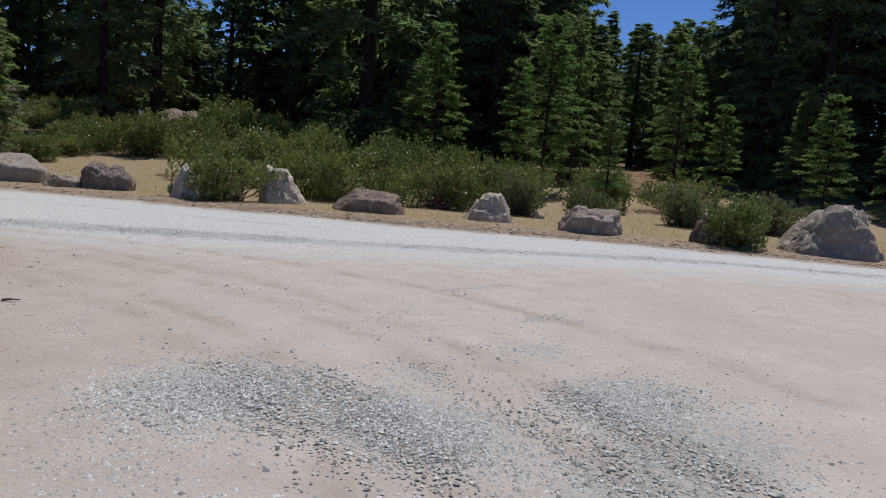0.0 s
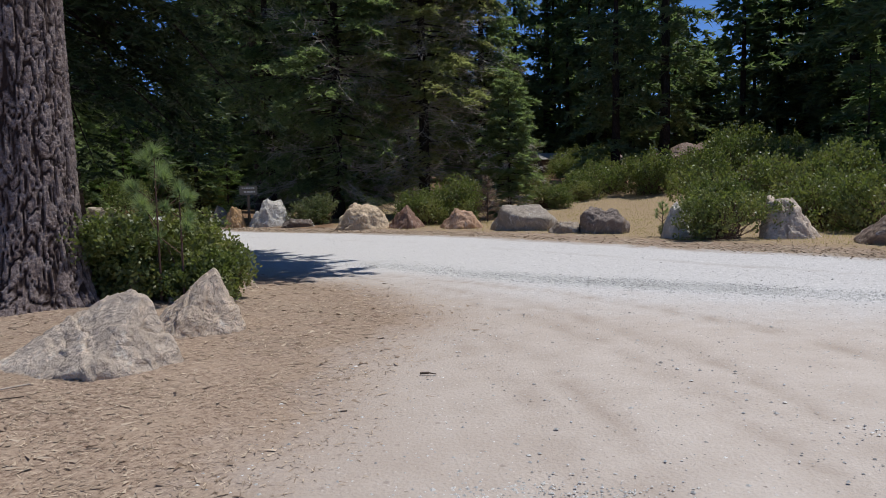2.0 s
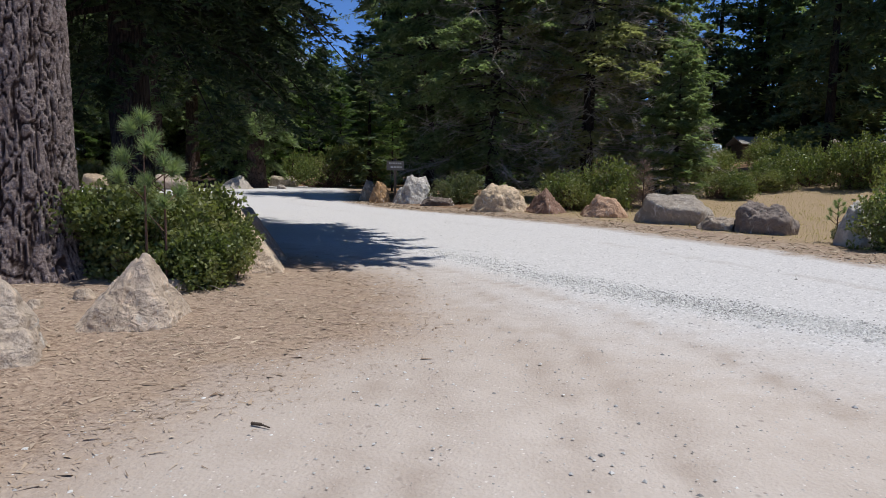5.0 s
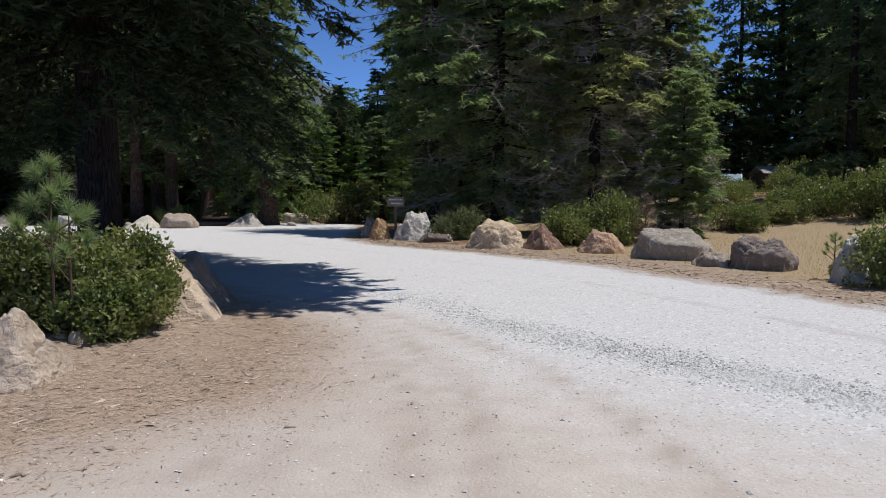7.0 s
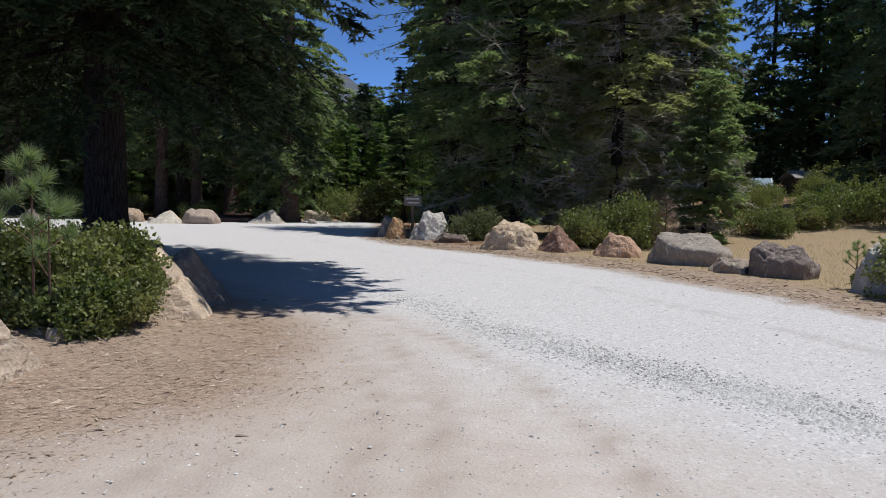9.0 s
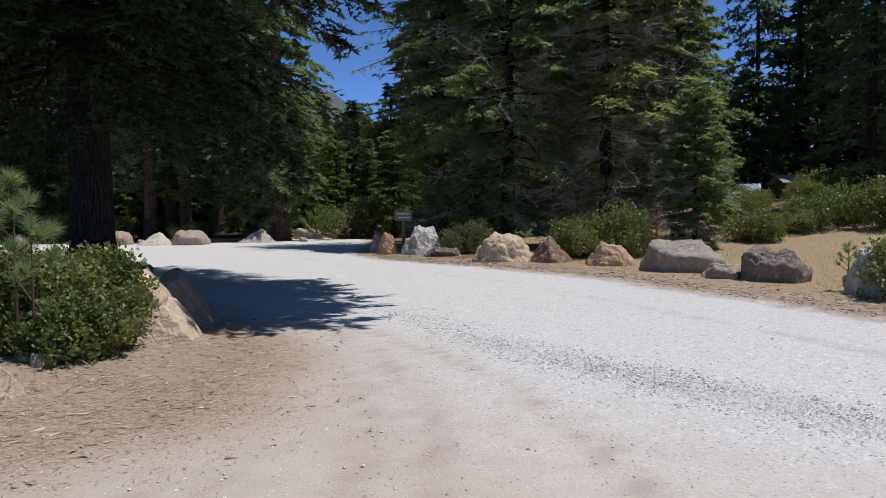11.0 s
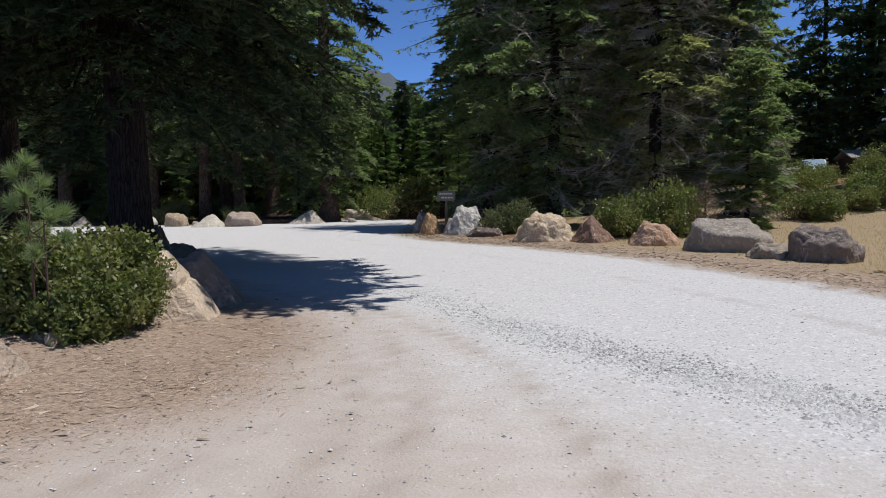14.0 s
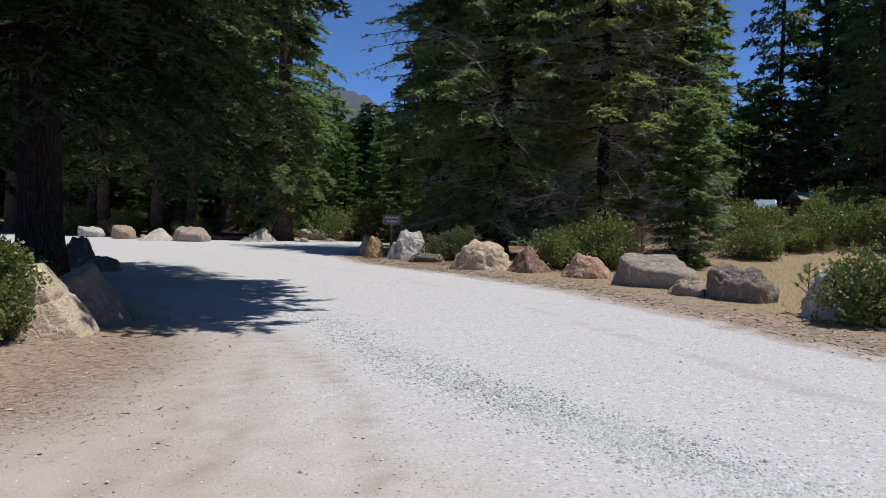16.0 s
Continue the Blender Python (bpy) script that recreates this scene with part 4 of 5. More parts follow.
NEAR_BUSH = [bush_mesh(1, 2.4, 1.8, 1.5, 1900, 15, 0.062, BUSH, 22), bush_mesh(2, 1.9, 1.5, 1.2, 1500, 15, 0.060, BUSH, 18)]
bush(NEAR_BUSH[0], -5.30, 7.35, 20, 1.05, 0.98, "dense green manzanita bush in front of the pine")
bush(NEAR_BUSH[1], -4.42, 7.2, 70, 0.90, 0.95, "glossy green bush leaning against a boulder")
bush(NEAR_BUSH[1], -4.85, 7.7, 200, 0.8, 0.85, "green manzanita bush against the big pine")
bush(NEAR_BUSH[0], -6.0, 8.9, 130, 0.9, 0.92, "green bush in the shade of the pine")
bush(NEAR_BUSH[0], -7.3, 9.9, 250, 1.0, 0.95, "green bush in the shade of the pine")
bush(NEAR_BUSH[1], -8.3, 9.2, 310, 1.15, 1.0, "green bush under the dark fir")
MID_BUSH = [bush_mesh(11, 3.0, 2.4, 1.7, 560, 14, 0.085, BUSH, 9), bush_mesh(12, 2.6, 2.2, 1.5, 520, 14, 0.08, BUSH, 8), bush_mesh(13, 3.4, 2.5, 1.5, 560, 14, 0.085, BUSH, 10), bush_mesh(14, 2.4, 2.0, 1.4, 520, 14, 0.075, GREY_BUSH, 8)]
for k, x, y, s, tall in [(1, 7.35, 14.35, 0.92, 1.04), (3, 6.3, 15.5, 0.35, 1.2), (0, 7.4, 31.5, 0.95, 0.9), (2, 16.6, 54.5, 1.4, 1.2), (0, 18.6, 53.0, 1.4, 1.1), (2, 9.4, 33.4, 0.9, 0.85), (1, 15.2, 2.6, 0.85, 1.15), (3, -3.9, 28.3, 1.12, 1.0), (0, 0.7, 25.8, 0.95, 1.05), (1, 2.3, 26.2, 1.15, 1.2), (2, 12.4, 14.6, 0.95, 1.25), (0, 14.6, 12.9, 1.0, 1.15),
                         (0, 11.2, 16.4, 1.0, 1.1), (3, 16.7, 10.6, 1.1, 1.1), (3, 16.9, 8.3, 0.9, 1.15), (3, 21.2, 6.4, 1.2, 1.0), (3, 22.2, 4.2, 1.1, 1.1), (2, 13.6, 19.6, 1.3, 1.2), (0, 10.8, 20.5, 1.1, 1.1), (1, 16.8, 18.3, 1.3, 1.1),
                         (2, 13.4, 24.5, 1.4, 1.2), (0, 10.4, 35.2, 1.15, 0.8), (2, 11.8, 34.0, 1.2, 1.15), (1, 17.2, 23.0, 1.4, 1.2), (0, 19.6, 19.5, 1.3, 1.2), (2, 20.2, 15.0, 1.3, 1.2), (0, 19.0, 25.6, 1.4, 1.1), (1, 13.4, 32.6, 1.4, 1.15), (0, 15.6, 32.0, 1.4, 1.05),
                         (1, 18.8, 33.0, 1.6, 1.2), (2, 22.0, 30.5, 1.5, 1.1), (0, 24.0, 12.0, 1.2, 1.0), (1, 18.3, 12.6, 1.1, 1.2), (2, 26.0, 9.0, 1.2, 0.9), (2, -15.2, 45.6, 1.6, 1.3), (0, -13.4, 50.5, 1.5, 1.4), (1, -23.6, 39.4, 1.0, 0.9), (3, -28.8, 39.4, 1.3, 0.9), (0, -33.0, 39.8, 1.3, 1.0),
                         (0, 8.6, 40.5, 1.3, 1.0), (2, 21.8, 36.0, 1.6, 1.3), (1, -30.2, 46.8, 1.2, 1.0), (0, -26.6, 48.2, 1.2, 0.9), (0, 12.0, 51.5, 1.2, 0.75), (2, 9.6, 50.0, 1.2, 0.9), (1, 15.0, 52.0, 1.3, 0.9), (2, -34.0, 47.0, 1.3, 1.0), (1, -23.6, 50.6, 1.3, 1.0), (0, -37.8, 43.8, 1.2, 1.0)]:
    bush(MID_BUSH[k], x, y, (x * 37 + y * 53) % 360, s, tall, "grey-green rounded bush behind the boulders" if k == 3 else "green manzanita bush behind the boulders")


# ---- pine saplings with long needles ----
def sapling(x, y, h, tufts, needles, length, seed, label, thick=0.0022):
    rng = np.random.default_rng(seed)
    root = new("pine_sapling")
    z = h * np.linspace(0.6, 1.0, tufts)
    z[-1] = h
    az = np.arange(tufts) * 2.4
    out = (1.06 - z / h) * h * 0.46 + 0.04
    out[-1] = 0
    tip = np.stack([np.cos(az) * out, np.sin(az) * out, z], 1)
    foot = tip * [0.05, 0.05, 1] - np.array([0, 0, 1]) * (out * 0.7)[:, None]
    wood = join_arrays([tubes([[0, 0, -0.05]], [[0, 0, h * 0.98]], 0.02, 0.006, 6), tubes(foot, tip, 0.008, 0.005, 4)])
    axis = unit(np.stack([np.cos(az) * 0.5, np.sin(az) * 0.5, np.ones(tufts)], 1))
    j = np.repeat(np.arange(tufts), needles)
    m = len(j)
    base = tip[j] - axis[j] * (rng.uniform(0, 1, m) * length * 0.55)[:, None]
    d = unit(axis[j] * rng.uniform(0.3, 1.1, m)[:, None] + unit(rng.normal(size=(m, 3))) * 0.75)
    w = unit(np.cross(d, rng.normal(size=(m, 3))))
    part_mesh("stem", mesh_np("stem", *wood, STEM), root)
    part_mesh("needles", mesh_np("needles", *blades(base, d, w, length * rng.uniform(0.7, 1.1, m), thick * 2), SAPLING), root)
    root.matrix_world = pose(x, y, lie_at(x, y), 0, 0, seed * 40)
    return tagged(root, label, "sapling", "pine saplings")


sapling(-4.93, 6.72, 1.96, 8, 330, 0.20, 3, "pine sapling with long needles rising from a bush", 0.0042)
sapling(-4.62, 6.62, 1.50, 6, 260, 0.17, 4, "pine sapling behind the bush", 0.004)
sapling(6.2, 15.6, 0.95, 12, 110, 0.11, 5, "small green pine sapling in dry grass", 0.003)


def dead_shrub(x, y, h, seed):
    rng = np.random.default_rng(seed)
    root = new("dead_shrub")
    n = 70
    z = rng.uniform(0.05, 0.95, n) * h
    az = rng.uniform(0, 6.28, n)
    d = unit(np.stack([np.cos(az), np.sin(az), rng.uniform(0.1, 0.9, n)], 1))
    L = (1.1 - z / h) * h * 0.42 * rng.uniform(0.5, 1.1, n)
    foot = np.stack([0 * z, 0 * z, z], 1)
    j = np.repeat(np.arange(n), 9)
    b = foot[j] + d[j] * (L[j] * rng.uniform(0.25, 1, len(j)))[:, None]
    e = unit(d[j] + rng.normal(0, 0.6, (len(j), 3))) * rng.uniform(0.08, 0.22, len(j))[:, None]
    part_mesh("stem", mesh_np("stem", *tubes([[0, 0, -0.05]], [[0, 0, h]], 0.03, 0.006, 6), DARK_TWIG), root)
    part_mesh("twigs", mesh_np("twigs", *join_arrays([tubes(foot, foot + d * L[:, None], 0.011, 0.004, 3), tubes(b, b + e, 0.006, 0.003, 3)]), DEAD_BROWN), root)["kind"] = "stuff"
    root.matrix_world = pose(x, y, lie_at(x, y))
    return tagged(root, "bare brown dead shrub behind the boulders", "shrub")


DEAD_BROWN = plain_material("dead_brown_twigs", (0.23, 0.165, 0.125), 0.9, 0.15)
dead_shrub(3.3, 25.6, 1.9, 7)
dead_shrub(2.9, 26.4, 1.5, 8)


# ---- signpost ----
def signpost(x, y):
    root = new("signpost")
    part("post", box(0.11, 0.11, 1.85, (0, 0.06, 0.90), 0.012), POST_WOOD, root, "weathered wooden post")
    board = part("board", box(0.74, 0.05, 0.40, (0, -0.025, 1.52), 0.012), SIGN_BROWN, root, "dark brown routed board")
    rng = random.Random(4)
    for row, (z, x0, x1) in enumerate([(1.61, -0.27, 0.24), (1.45, -0.20, 0.27)]):
        px = x0
        while px < x1:
            w = rng.uniform(0.045, 0.12)
            part("lettering", box(w, 0.008, 0.062, (px + w / 2, -0.053, z)), SIGN_PALE, board, "pale letter bar")
            px += w + 0.03
    root.matrix_world = pose(x, y, lie_at(x, y), 0, 0, 14)
    tagged(root, "brown wooden signpost behind a pale boulder", "sign")


signpost(-6.62, 28.5)


# ---- on the far verge: a stump and fallen logs ----
def stump(x, y, r, h):
    rng = np.random.default_rng(17)
    root = new("tree_stump")
    sides, rings = 36, 14
    a = np.arange(sides) * 2 * np.pi / sides
    t = np.linspace(0, 1, rings)
    rad = r * (1 + 0.35 * np.exp(-t * 6))[:, None] * (1 + 0.06 * np.sin(a * 7 + 1)[None] + 0.03 * rng.normal(size=(rings, sides)))
    V = np.stack([rad * np.cos(a), rad * np.sin(a), np.repeat((t * h - 0.05)[:, None], sides, 1)], -1)
    V[-1, :, 2] += rng.normal(0, 0.05, sides)
    k = (np.arange(rings - 1)[:, None] * sides + np.arange(sides)[None]).ravel()
    kn = (np.arange(rings - 1)[:, None] * sides + (np.arange(sides)[None] + 1) % sides).ravel()
    part_mesh("trunk", mesh_np("trunk", V.reshape(-1, 3), np.concatenate([np.stack([k, kn, kn + sides], 1), np.stack([k, kn + sides, k + sides], 1)]), FIR_BARK, True), root, "dark furrowed bark")
    cap = np.concatenate([V[-1], [[0, 0, h - 0.07]]])
    j = np.arange(sides)
    part_mesh("cut_face", mesh_np("cut_face", cap, np.stack([j, (j + 1) % sides, np.full(sides, sides)], 1), DEAD_WOOD), root, "weathered grey cut wood")
    root.matrix_world = pose(x, y, lie_at(x, y))
    tagged(root, "dark tree stump beside the young fir", "stump")


def log(x0, y0, x1, y1, r, seed):
    rng = np.random.default_rng(seed)
    n = 12
    t = np.linspace(0, 1, n)[:, None]
    p = np.concatenate([np.array([[x0, y0]]) * (1 - t) + np.array([[x1, y1]]) * t, np.full((n, 1), r * 0.75)], 1)
    p[:, 2] += lie(p[:, 0], p[:, 1]) + rng.normal(0, r * 0.08, n)
    rr = r * (1.0 - 0.3 * np.linspace(0, 1, n)) * rng.uniform(0.94, 1.06, n)
    V, T = tubes(p[:-1], p[1:], rr[:-1], rr[1:], 12)
    tagged(new("fallen_log", mesh_np("fallen_log", V, T, CEDAR_BARK, True)), "reddish brown fallen log lying in the shaded wood", "log", "fallen logs")


stump(-20.3, 43.0, 0.62, 1.75)
log(-24.6, 40.3, -18.9, 43.0, 0.24, 3)
log(-27.4, 45.6, -20.0, 49.6, 0.26, 4)
log(-22.6, 38.3, -19.6, 39.7, 0.17, 5)


# ---- the far clearing: a parked car and a shed ----
def parked_car(x, y, rz):
    root = new("car")
    bm = bmesh.new()
    prof = [(-2.2, 0.45), (-2.2, 0.95), (-1.9, 1.05), (-1.45, 1.08), (1.0, 1.05), (2.0, 0.92), (2.2, 0.75), (2.2, 0.42)]
    top = [bm.verts.new((px, -0.88, pz)) for px, pz in prof]
    f = bm.faces.new(top)
    ext = bmesh.ops.extrude_face_region(bm, geom=[f])
    bmesh.ops.translate(bm, verts=[v for v in ext["geom"] if isinstance(v, bmesh.types.BMVert)], vec=(0, 1.76, 0))
    bmesh.ops.recalc_face_normals(bm, faces=bm.faces)
    bmesh.ops.bevel(bm, geom=list(bm.edges), offset=0.06, segments=2, affect="EDGES")
    part("body", bm, CAR_PAINT, root, smooth=True)
    bm = bmesh.new()
    prof = [(-1.75, 1.04), (-1.35, 1.62), (0.15, 1.64), (0.95, 1.04)]
    f = bm.faces.new([bm.verts.new((px, -0.76, pz)) for px, pz in prof])
    ext = bmesh.ops.extrude_face_region(bm, geom=[f])
    bmesh.ops.translate(bm, verts=[v for v in ext["geom"] if isinstance(v, bmesh.types.BMVert)], vec=(0, 1.52, 0))
    bmesh.ops.recalc_face_normals(bm, faces=bm.faces)
    bmesh.ops.bevel(bm, geom=list(bm.edges), offset=0.05, segments=2, affect="EDGES")
    part("cabin", bm, CAR_PAINT, root, smooth=True)
    pane = box(1.15, 0.02, 0.40, (-0.55, -0.775, 1.33))
    part("side_window", pane, GLASS, root, "glossy side window with sky-toned glass")
    part("side_window", box(1.15, 0.02, 0.40, (-0.55, 0.775, 1.33)), GLASS, root, "glossy side window with sky-toned glass")
    w = part("windscreen", box(0.86, 1.3, 0.02, (0, 0, 0)), GLASS, root, "glossy windscreen with reflected sky in its colour")
    w.matrix_local = pose(0.585, 0, 1.36, 0, 36.9, 0)
    w = part("rear_window", box(0.56, 1.25, 0.02, (0, 0, 0)), GLASS, root)
    w.matrix_local = pose(-1.585, 0, 1.34, 0, -55.4, 0)
    for wx in (-1.35, 1.4):
        for wy in (-0.82, 0.82):
            bm = bmesh.new()
            bmesh.ops.create_cone(bm, cap_ends=True, segments=24, radius1=0.34, radius2=0.34, depth=0.22, matrix=Matrix.Translation((wx, wy, 0.34)) @ pose(0, 0, 0, 90))
            tyre = part("wheel", bm, RUBBER, root, "black tyre", True)
            bm = bmesh.new()
            bmesh.ops.create_cone(bm, cap_ends=True, segments=16, radius1=0.2, radius2=0.17, depth=0.06, matrix=Matrix.Translation((wx, wy * 1.14, 0.34)) @ pose(0, 0, 0, 90))
            part("rim", bm, RIM, tyre)
    for wy in (-0.62, 0.62):
        part("headlight", box(0.06, 0.36, 0.14, (2.18, wy, 0.8), 0.02), LAMP, root)
    part("bumper", box(0.14, 1.7, 0.16, (2.2, 0, 0.5), 0.04), RUBBER, root)
    root.matrix_world = pose(x, y, lie_at(x, y), 0, 0, rz)
    tagged(root, "pale blue car parked behind the bushes", "car")


def shed(x, y, rz):
    root = new("shed")
    part("wall", box(2.8, 2.4, 1.3, (0, 0, 0.65), 0.02), SHED_WALL, root, "dark board walls")
    for sy in (-1, 1):
        r = part("roof", box(3.4, 1.9, 0.09, (0, 0, 0), 0.02), ROOF, root, "weathered grey roof slope")
        r.matrix_local = pose(0, sy * 0.86, 1.58, -sy * 20, 0, 0)
    part("door", box(0.9, 0.05, 1.1, (-1.0, -1.32, 0.56), 0.01), POST_WOOD, root)
    root.matrix_world = pose(x, y, lie_at(x, y), 0, 0, rz)
    tagged(root, "low dark shed with a grey roof", "shed")


parked_car(12.6, 58.0, -97)
shed(16.9, 62.0, 8)


# ---- rock outcrop on the slope, far ridge ----
boulder(28.6, 52.2, 13.0, 7.0, 1.7, -25, 71, (0.30, 0.225, 0.195), "broad reddish rock outcrop below the forest", FLAT, level=5, rough=0.10, name="rock_outcrop", group="outcrop")
boulder(20.0, 55.0, 4.0, 3.0, 1.6, -15, 72, (0.34, 0.28, 0.25), "rounded outcrop among the trunks", DOME, rough=0.08, name="rock_outcrop", group="outcrop")


def ridge():
    rng = np.random.default_rng(9)
    b = np.radians(np.linspace(-40, 75, 240))
    rows = []
    for d, f in ((520, -0.02), (620, 0.45), (720, 0.8), (800, 1.0), (1000, 0.2)):
        h = np.array([58 + 46 * noise.fractal(Vector((float(a) * 3.2 + 4.0, 0.3, 0)), 0.9, 2.1, 6) for a in b])
        h = h + 44 * np.exp(-((np.degrees(b) - 21.5) / 5.5) ** 2) + 30 * np.exp(-((np.degrees(b) - 39) / 7) ** 2)
        rows.append(np.stack([-np.sin(b) * d, np.cos(b) * d, h * f + rng.normal(0, 2.0, len(b)) * f], 1))
    n = len(b)
    k = (np.arange(4)[:, None] * n + np.arange(n - 1)[None]).ravel()
    T = np.concatenate([np.stack([k, k + n, k + n + 1], 1), np.stack([k, k + n + 1, k + 1], 1)])
    tagged(new("backdrop", mesh_np("backdrop", np.concatenate(rows), T, HILL, True)), "distant mountain ridge with haze painted in as blue-grey", "mountain", kind="structure")


ridge()


# ---- loose stones, litter, grass, sticks ----
def sample_ground(rng, n, x0, x1, y0, y1):
    return rng.uniform(x0, x1, n), rng.uniform(y0, y1, n)


def gravel():
    rng = np.random.default_rng(41)
    spots = []
    for cx, cy, rx, ry, n in [(-1.75, -0.15, 0.6, 0.5, 9000), (-1.15, -1.2, 0.45, 0.6, 8000), (0.3, -1.75, 0.6, 0.4, 5500), (-0.4, -0.5, 0.3, 0.3, 300), (2.0, 0.1, 0.4, 0.12, 260), (2.9, 1.6, 0.6, 0.15, 260), (1.0, 0.9, 0.4, 0.2, 200), (-0.5, -2.4, 1.2, 0.6, 5000), (0.9, -0.6, 0.45, 0.35, 500), (-2.6, -0.9, 0.5, 0.5, 700)]:
        spots.append(np.stack([rng.normal(cx, rx * 0.62, n), rng.normal(cy, ry * 0.62, n)], 1))
    seg = LOOSE_BAND
    n = 24000
    k = rng.integers(0, len(seg) - 1, n)
    t = rng.uniform(0, 1, n)[:, None]
    spots.append(seg[k] * (1 - t) + seg[k + 1] * t + rng.normal(0, 0.27, (n, 2)))
    band = sum(len(q) for q in spots[:-1])
    x, y = sample_ground(rng, 6000, -6, 14, -3, 20)
    spots.append(np.stack([x, y], 1))
    x, y = sample_ground(rng, 9000, -4, 14, 2, 20)
    far = (signed(x, y, PALE_EDGE) < -0.5) & (rng.uniform(size=len(x)) < 0.35 + 0.65 * np.sin(x * 0.9 + y * 1.3) ** 2)
    stony = np.stack([x[far], y[far]], 1)
    x, y = sample_ground(rng, 6000, -4, 6, -2, 9)
    spots.append(np.stack([x, y], 1))
    k = rng.integers(1, 8, 4000)
    t = rng.uniform(0, 1, 4000)[:, None]
    spots.append(RIGHT_EDGE[k] * (1 - t) + RIGHT_EDGE[k + 1] * t + rng.normal(0, 0.5, (4000, 2)) - [0.5, 0.6])
    spots.append(stony)
    p = np.concatenate(spots)
    big = np.arange(len(p)) >= len(p) - len(stony)
    dl, dr = signed(p[:, 0], p[:, 1], LEFT_EDGE), signed(p[:, 0], p[:, 1], RIGHT_EDGE)
    big |= (np.arange(len(p)) >= band) & (np.arange(len(p)) < band + 6000)
    on = (dl > -0.2) & (dr < 0.2)
    p, big = p[on], big[on]
    n = len(p)
    r = np.clip(rng.lognormal(-4.9, 0.38, n), 0.004, 0.02)
    r = np.where(big, r * 1.35, r)
    r[np.abs(signed(p[:, 0], p[:, 1], LOOSE_BAND)) < 0.8] *= 1.35
    octa = np.array([(1, 0, 0), (0, 1, 0), (-1, 0, 0), (0, -1, 0), (0, 0, 0.55)], float)
    V = octa[None] * r[:, None, None] * rng.uniform(0.6, 1.35, (n, 5, 1))
    a = rng.uniform(0, 6.28, n)
    ca, sa = np.cos(a)[:, None], np.sin(a)[:, None]
    V = np.stack([V[..., 0] * ca - V[..., 1] * sa, V[..., 0] * sa + V[..., 1] * ca, V[..., 2]], -1)
    V = V + np.stack([p[:, 0], p[:, 1], lie(p[:, 0], p[:, 1]) + r * 0.02], 1)[:, None]
    f = np.array([(0, 1, 4), (1, 2, 4), (2, 3, 4), (3, 0, 4)])
    T = (f[None] + (np.arange(n) * 5)[:, None, None]).reshape(-1, 3)
    tagged(new("gravel", mesh_np("gravel", V.reshape(-1, 3), T, GRAVEL)), "loose grey crushed stone on the road", "gravel", kind="stuff")


gravel()


def litter():
    rng = np.random.default_rng(42)
    x, y = sample_ground(rng, 150000, -9, -0.4, -2, 11)
    dl = signed(x, y, LEFT_EDGE)
    patchy = 0.5 + 0.5 * np.sin(x * 1.9 + 2 * np.sin(y * 1.1)) * np.sin(y * 2.3 + np.sin(x * 1.7))
    keep = rng.uniform(size=len(x)) < step(-dl, -1.0, 0.9) * (0.35 + 0.65 * patchy)
    x, y = x[keep], y[keep]
    n = len(x)
    a = rng.uniform(0, 6.28, n)
    d = unit(np.stack([np.cos(a), np.sin(a), rng.normal(0.03, 0.08, n)], 1))
    w = unit(np.cross(d, np.stack([rng.normal(0, 0.3, n), rng.normal(0, 0.3, n), np.ones(n)], 1)))
    chip = rng.uniform(size=n) < 0.05
    base = np.stack([x, y, lie(x, y) + rng.uniform(0.001, 0.012, n)], 1)
    tagged(new("needle_litter", mesh_np("needle_litter", *blades(base, d, w, rng.uniform(0.02, 0.085, n) * np.where(chip, 1.6, 1.0), rng.uniform(0.004, 0.011, n) * np.where(chip, 3.5, 1.0)), LITTER)), "brown fallen pine needles and bark bits", "litter", kind="stuff")


def verge_litter():
    rng = np.random.default_rng(44)
    n = 26000
    k = rng.integers(0, 9, n)
    t = rng.uniform(0, 1, n)[:, None]
    p = RIGHT_EDGE[k] * (1 - t) + RIGHT_EDGE[k + 1] * t + rng.normal(0, 0.8, (n, 2))
    dr = signed(p[:, 0], p[:, 1], RIGHT_EDGE)
    p = p[(dr > -0.9) & (dr < 2.2) & (rng.uniform(size=n) < step(dr, -1.1, 0.2))]
    n = len(p)
    a = rng.uniform(0, 6.28, n)
    d = unit(np.stack([np.cos(a), np.sin(a), rng.normal(0.08, 0.12, n)], 1))
    w = unit(np.cross(d, np.stack([rng.normal(0, 0.4, n), rng.normal(0, 0.4, n), np.ones(n)], 1)))
    base = np.stack([p[:, 0], p[:, 1], lie(p[:, 0], p[:, 1]) + rng.uniform(0.001, 0.012, n)], 1)
    tagged(new("verge_litter", mesh_np("verge_litter", *blades(base, d, w, rng.uniform(0.05, 0.16, n), rng.uniform(0.012, 0.035, n)), LITTER)), "brown needles and bark bits along the boulders", "litter", kind="stuff")


verge_litter()
litter()


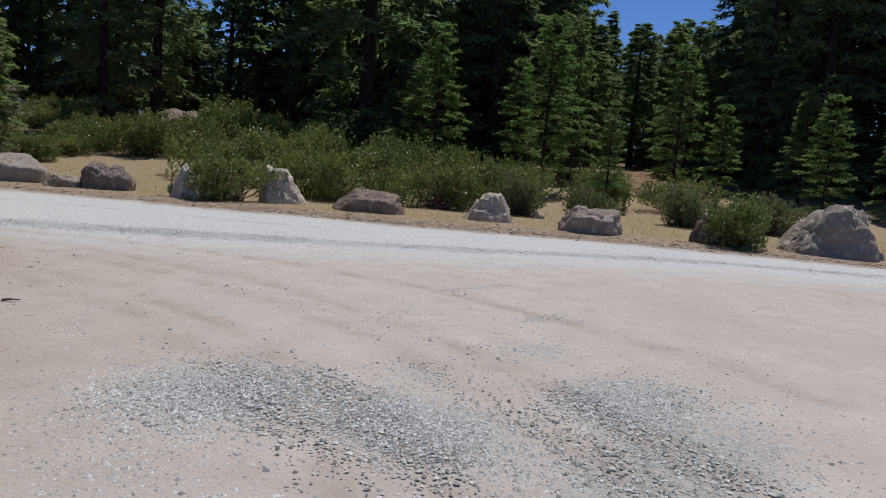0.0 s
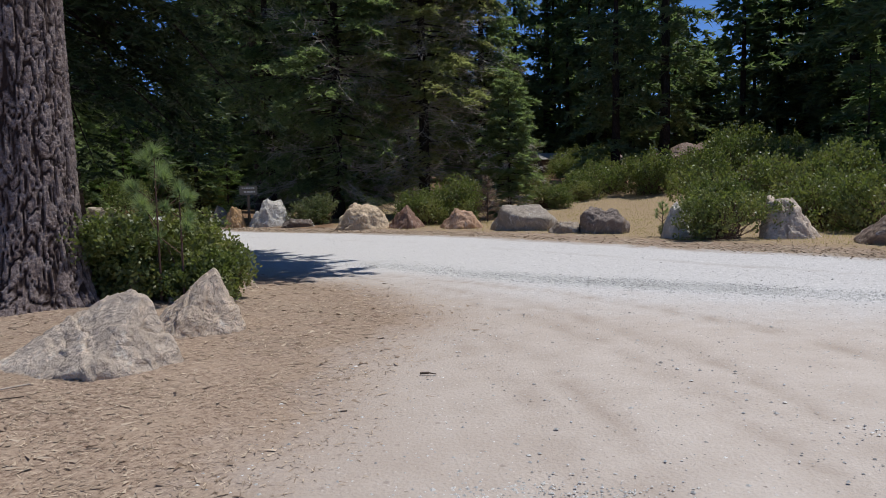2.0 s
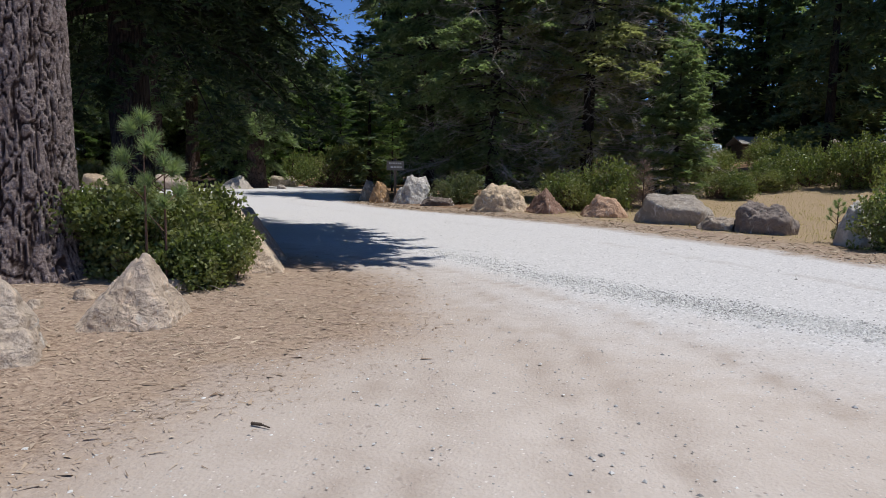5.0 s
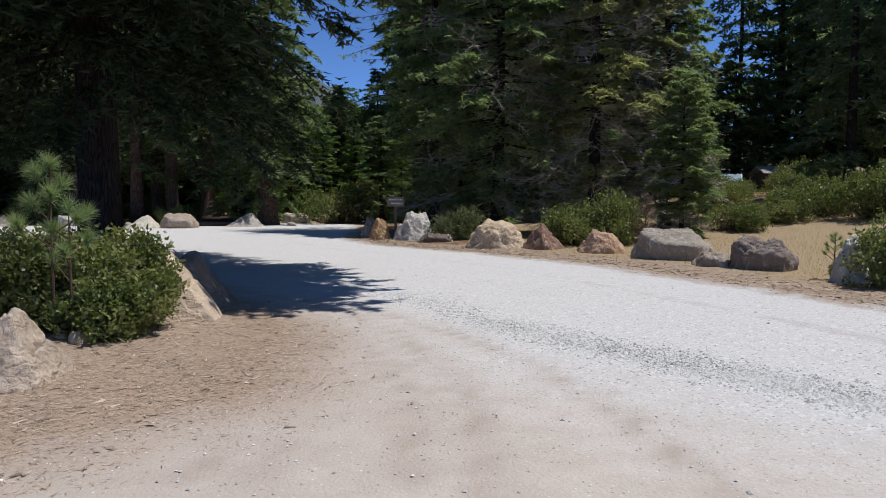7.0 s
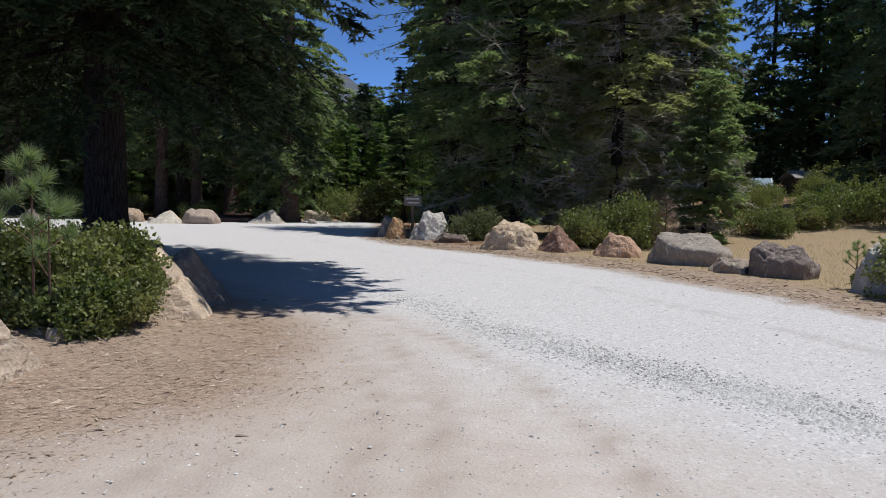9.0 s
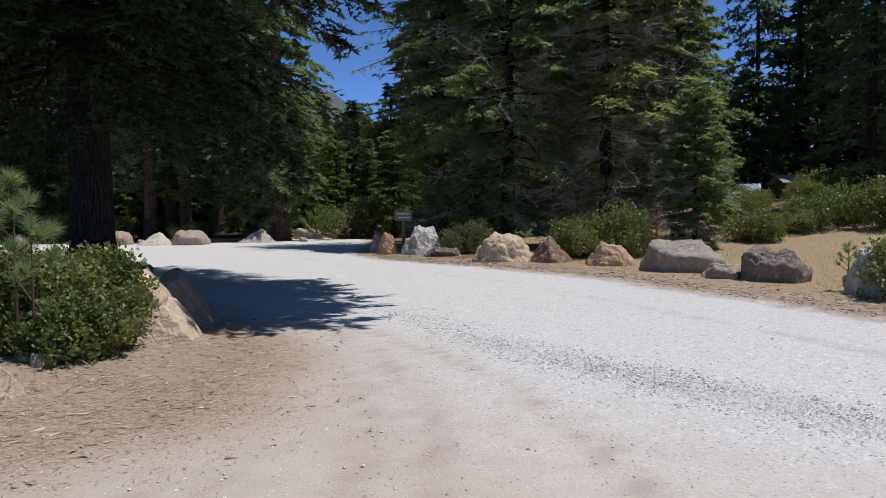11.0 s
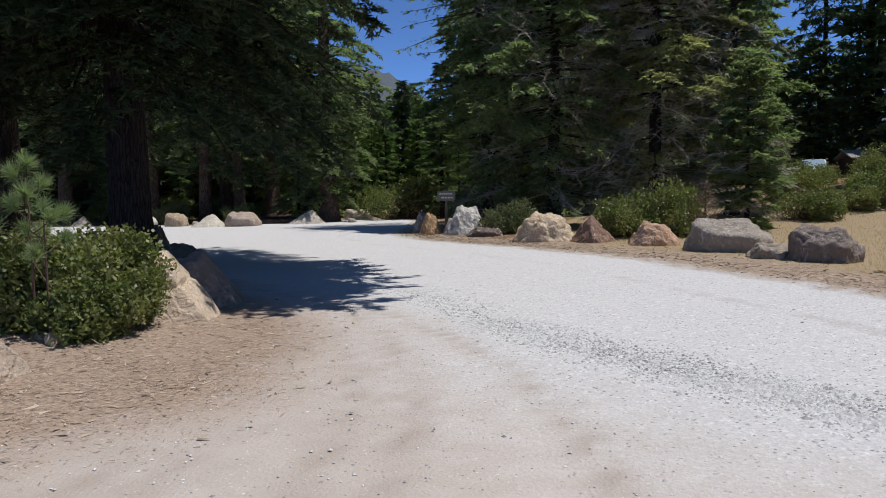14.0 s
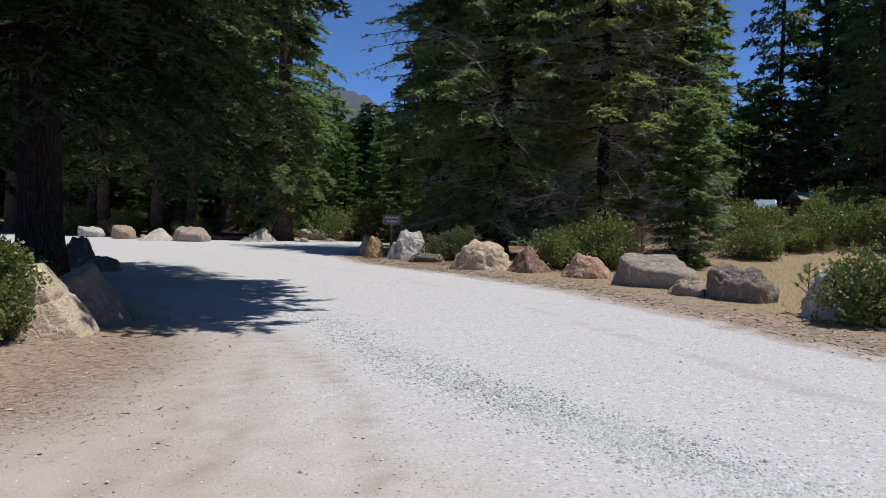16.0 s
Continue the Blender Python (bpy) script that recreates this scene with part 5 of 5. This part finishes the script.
def dry_grass():
    rng = np.random.default_rng(43)
    x, y = sample_ground(rng, 190000, -3, 26, -4, 42)
    dr = signed(x, y, RIGHT_EDGE)
    clump = 0.5 + 0.5 * np.sin(x * 2.1 + np.sin(y * 1.7) * 2) * np.sin(y * 2.3 + np.sin(x * 1.3) * 2)
    keep = (dr > 0.35) & (dr < 18) & (rng.uniform(size=len(x)) < (0.25 + 0.75 * clump) * step(dr, 0.5, 2.6) * step(x, -5, 0))
    x, y = x[keep], y[keep]
    n = len(x)
    d = unit(np.stack([rng.normal(0, 0.45, n), rng.normal(0, 0.45, n), np.ones(n)], 1))
    w = unit(np.cross(d, rng.normal(size=(n, 3))))
    base = np.stack([x, y, lie(x, y) - 0.01], 1)
    tagged(new("dry_grass", mesh_np("dry_grass", *blades(base, d, w, rng.uniform(0.03, 0.14, n), rng.uniform(0.006, 0.016, n)), DRY)), "golden dry grass behind the boulders", "grass", kind="stuff")


dry_grass()


def stick(points, r, material, label, name="stick"):
    p = np.array(points, float)
    p[:, 2] += lie(p[:, 0], p[:, 1])
    n = len(p) - 1
    V, T = tubes(p[:-1], p[1:], np.linspace(r, r * 0.55, n), np.linspace(r * 0.9, r * 0.45, n), 7)
    tagged(new(name, mesh_np(name, V, T, material, True)), label, "stick", "fallen sticks")


stick([(-1.93, 2.86, 0.015), (-1.86, 2.84, 0.02), (-1.80, 2.82, 0.012)], 0.011, DARK_TWIG, "short dark stick lying on the dirt")
stick([(-6.3, 2.4, 0.02), (-5.8, 2.62, 0.03), (-5.35, 2.7, 0.02), (-5.0, 2.95, 0.02)], 0.016, TWIG, "pale bleached branch beside a boulder")
stick([(-5.9, 2.3, 0.02), (-5.4, 2.45, 0.02), (-4.9, 2.6, 0.02)], 0.01, DARK_TWIG, "thin dark twig on the litter")
stick([(-4.45, 6.72, 0.03), (-4.25, 6.6, 0.06), (-4.0, 6.45, 0.02)], 0.012, TWIG, "pale twig below the bush")
stick([(-4.2, 6.75, 0.03), (-4.05, 6.62, 0.06), (-3.85, 6.55, 0.02)], 0.01, TWIG, "pale twig below the bush")
stick([(-6.6, 4.2, 0.03), (-6.2, 4.28, 0.04), (-5.9, 4.2, 0.03)], 0.035, TWIG, "piece of pale broken wood on the litter")


# ---- tall firs close together behind the big pine, added to darken the wood ----
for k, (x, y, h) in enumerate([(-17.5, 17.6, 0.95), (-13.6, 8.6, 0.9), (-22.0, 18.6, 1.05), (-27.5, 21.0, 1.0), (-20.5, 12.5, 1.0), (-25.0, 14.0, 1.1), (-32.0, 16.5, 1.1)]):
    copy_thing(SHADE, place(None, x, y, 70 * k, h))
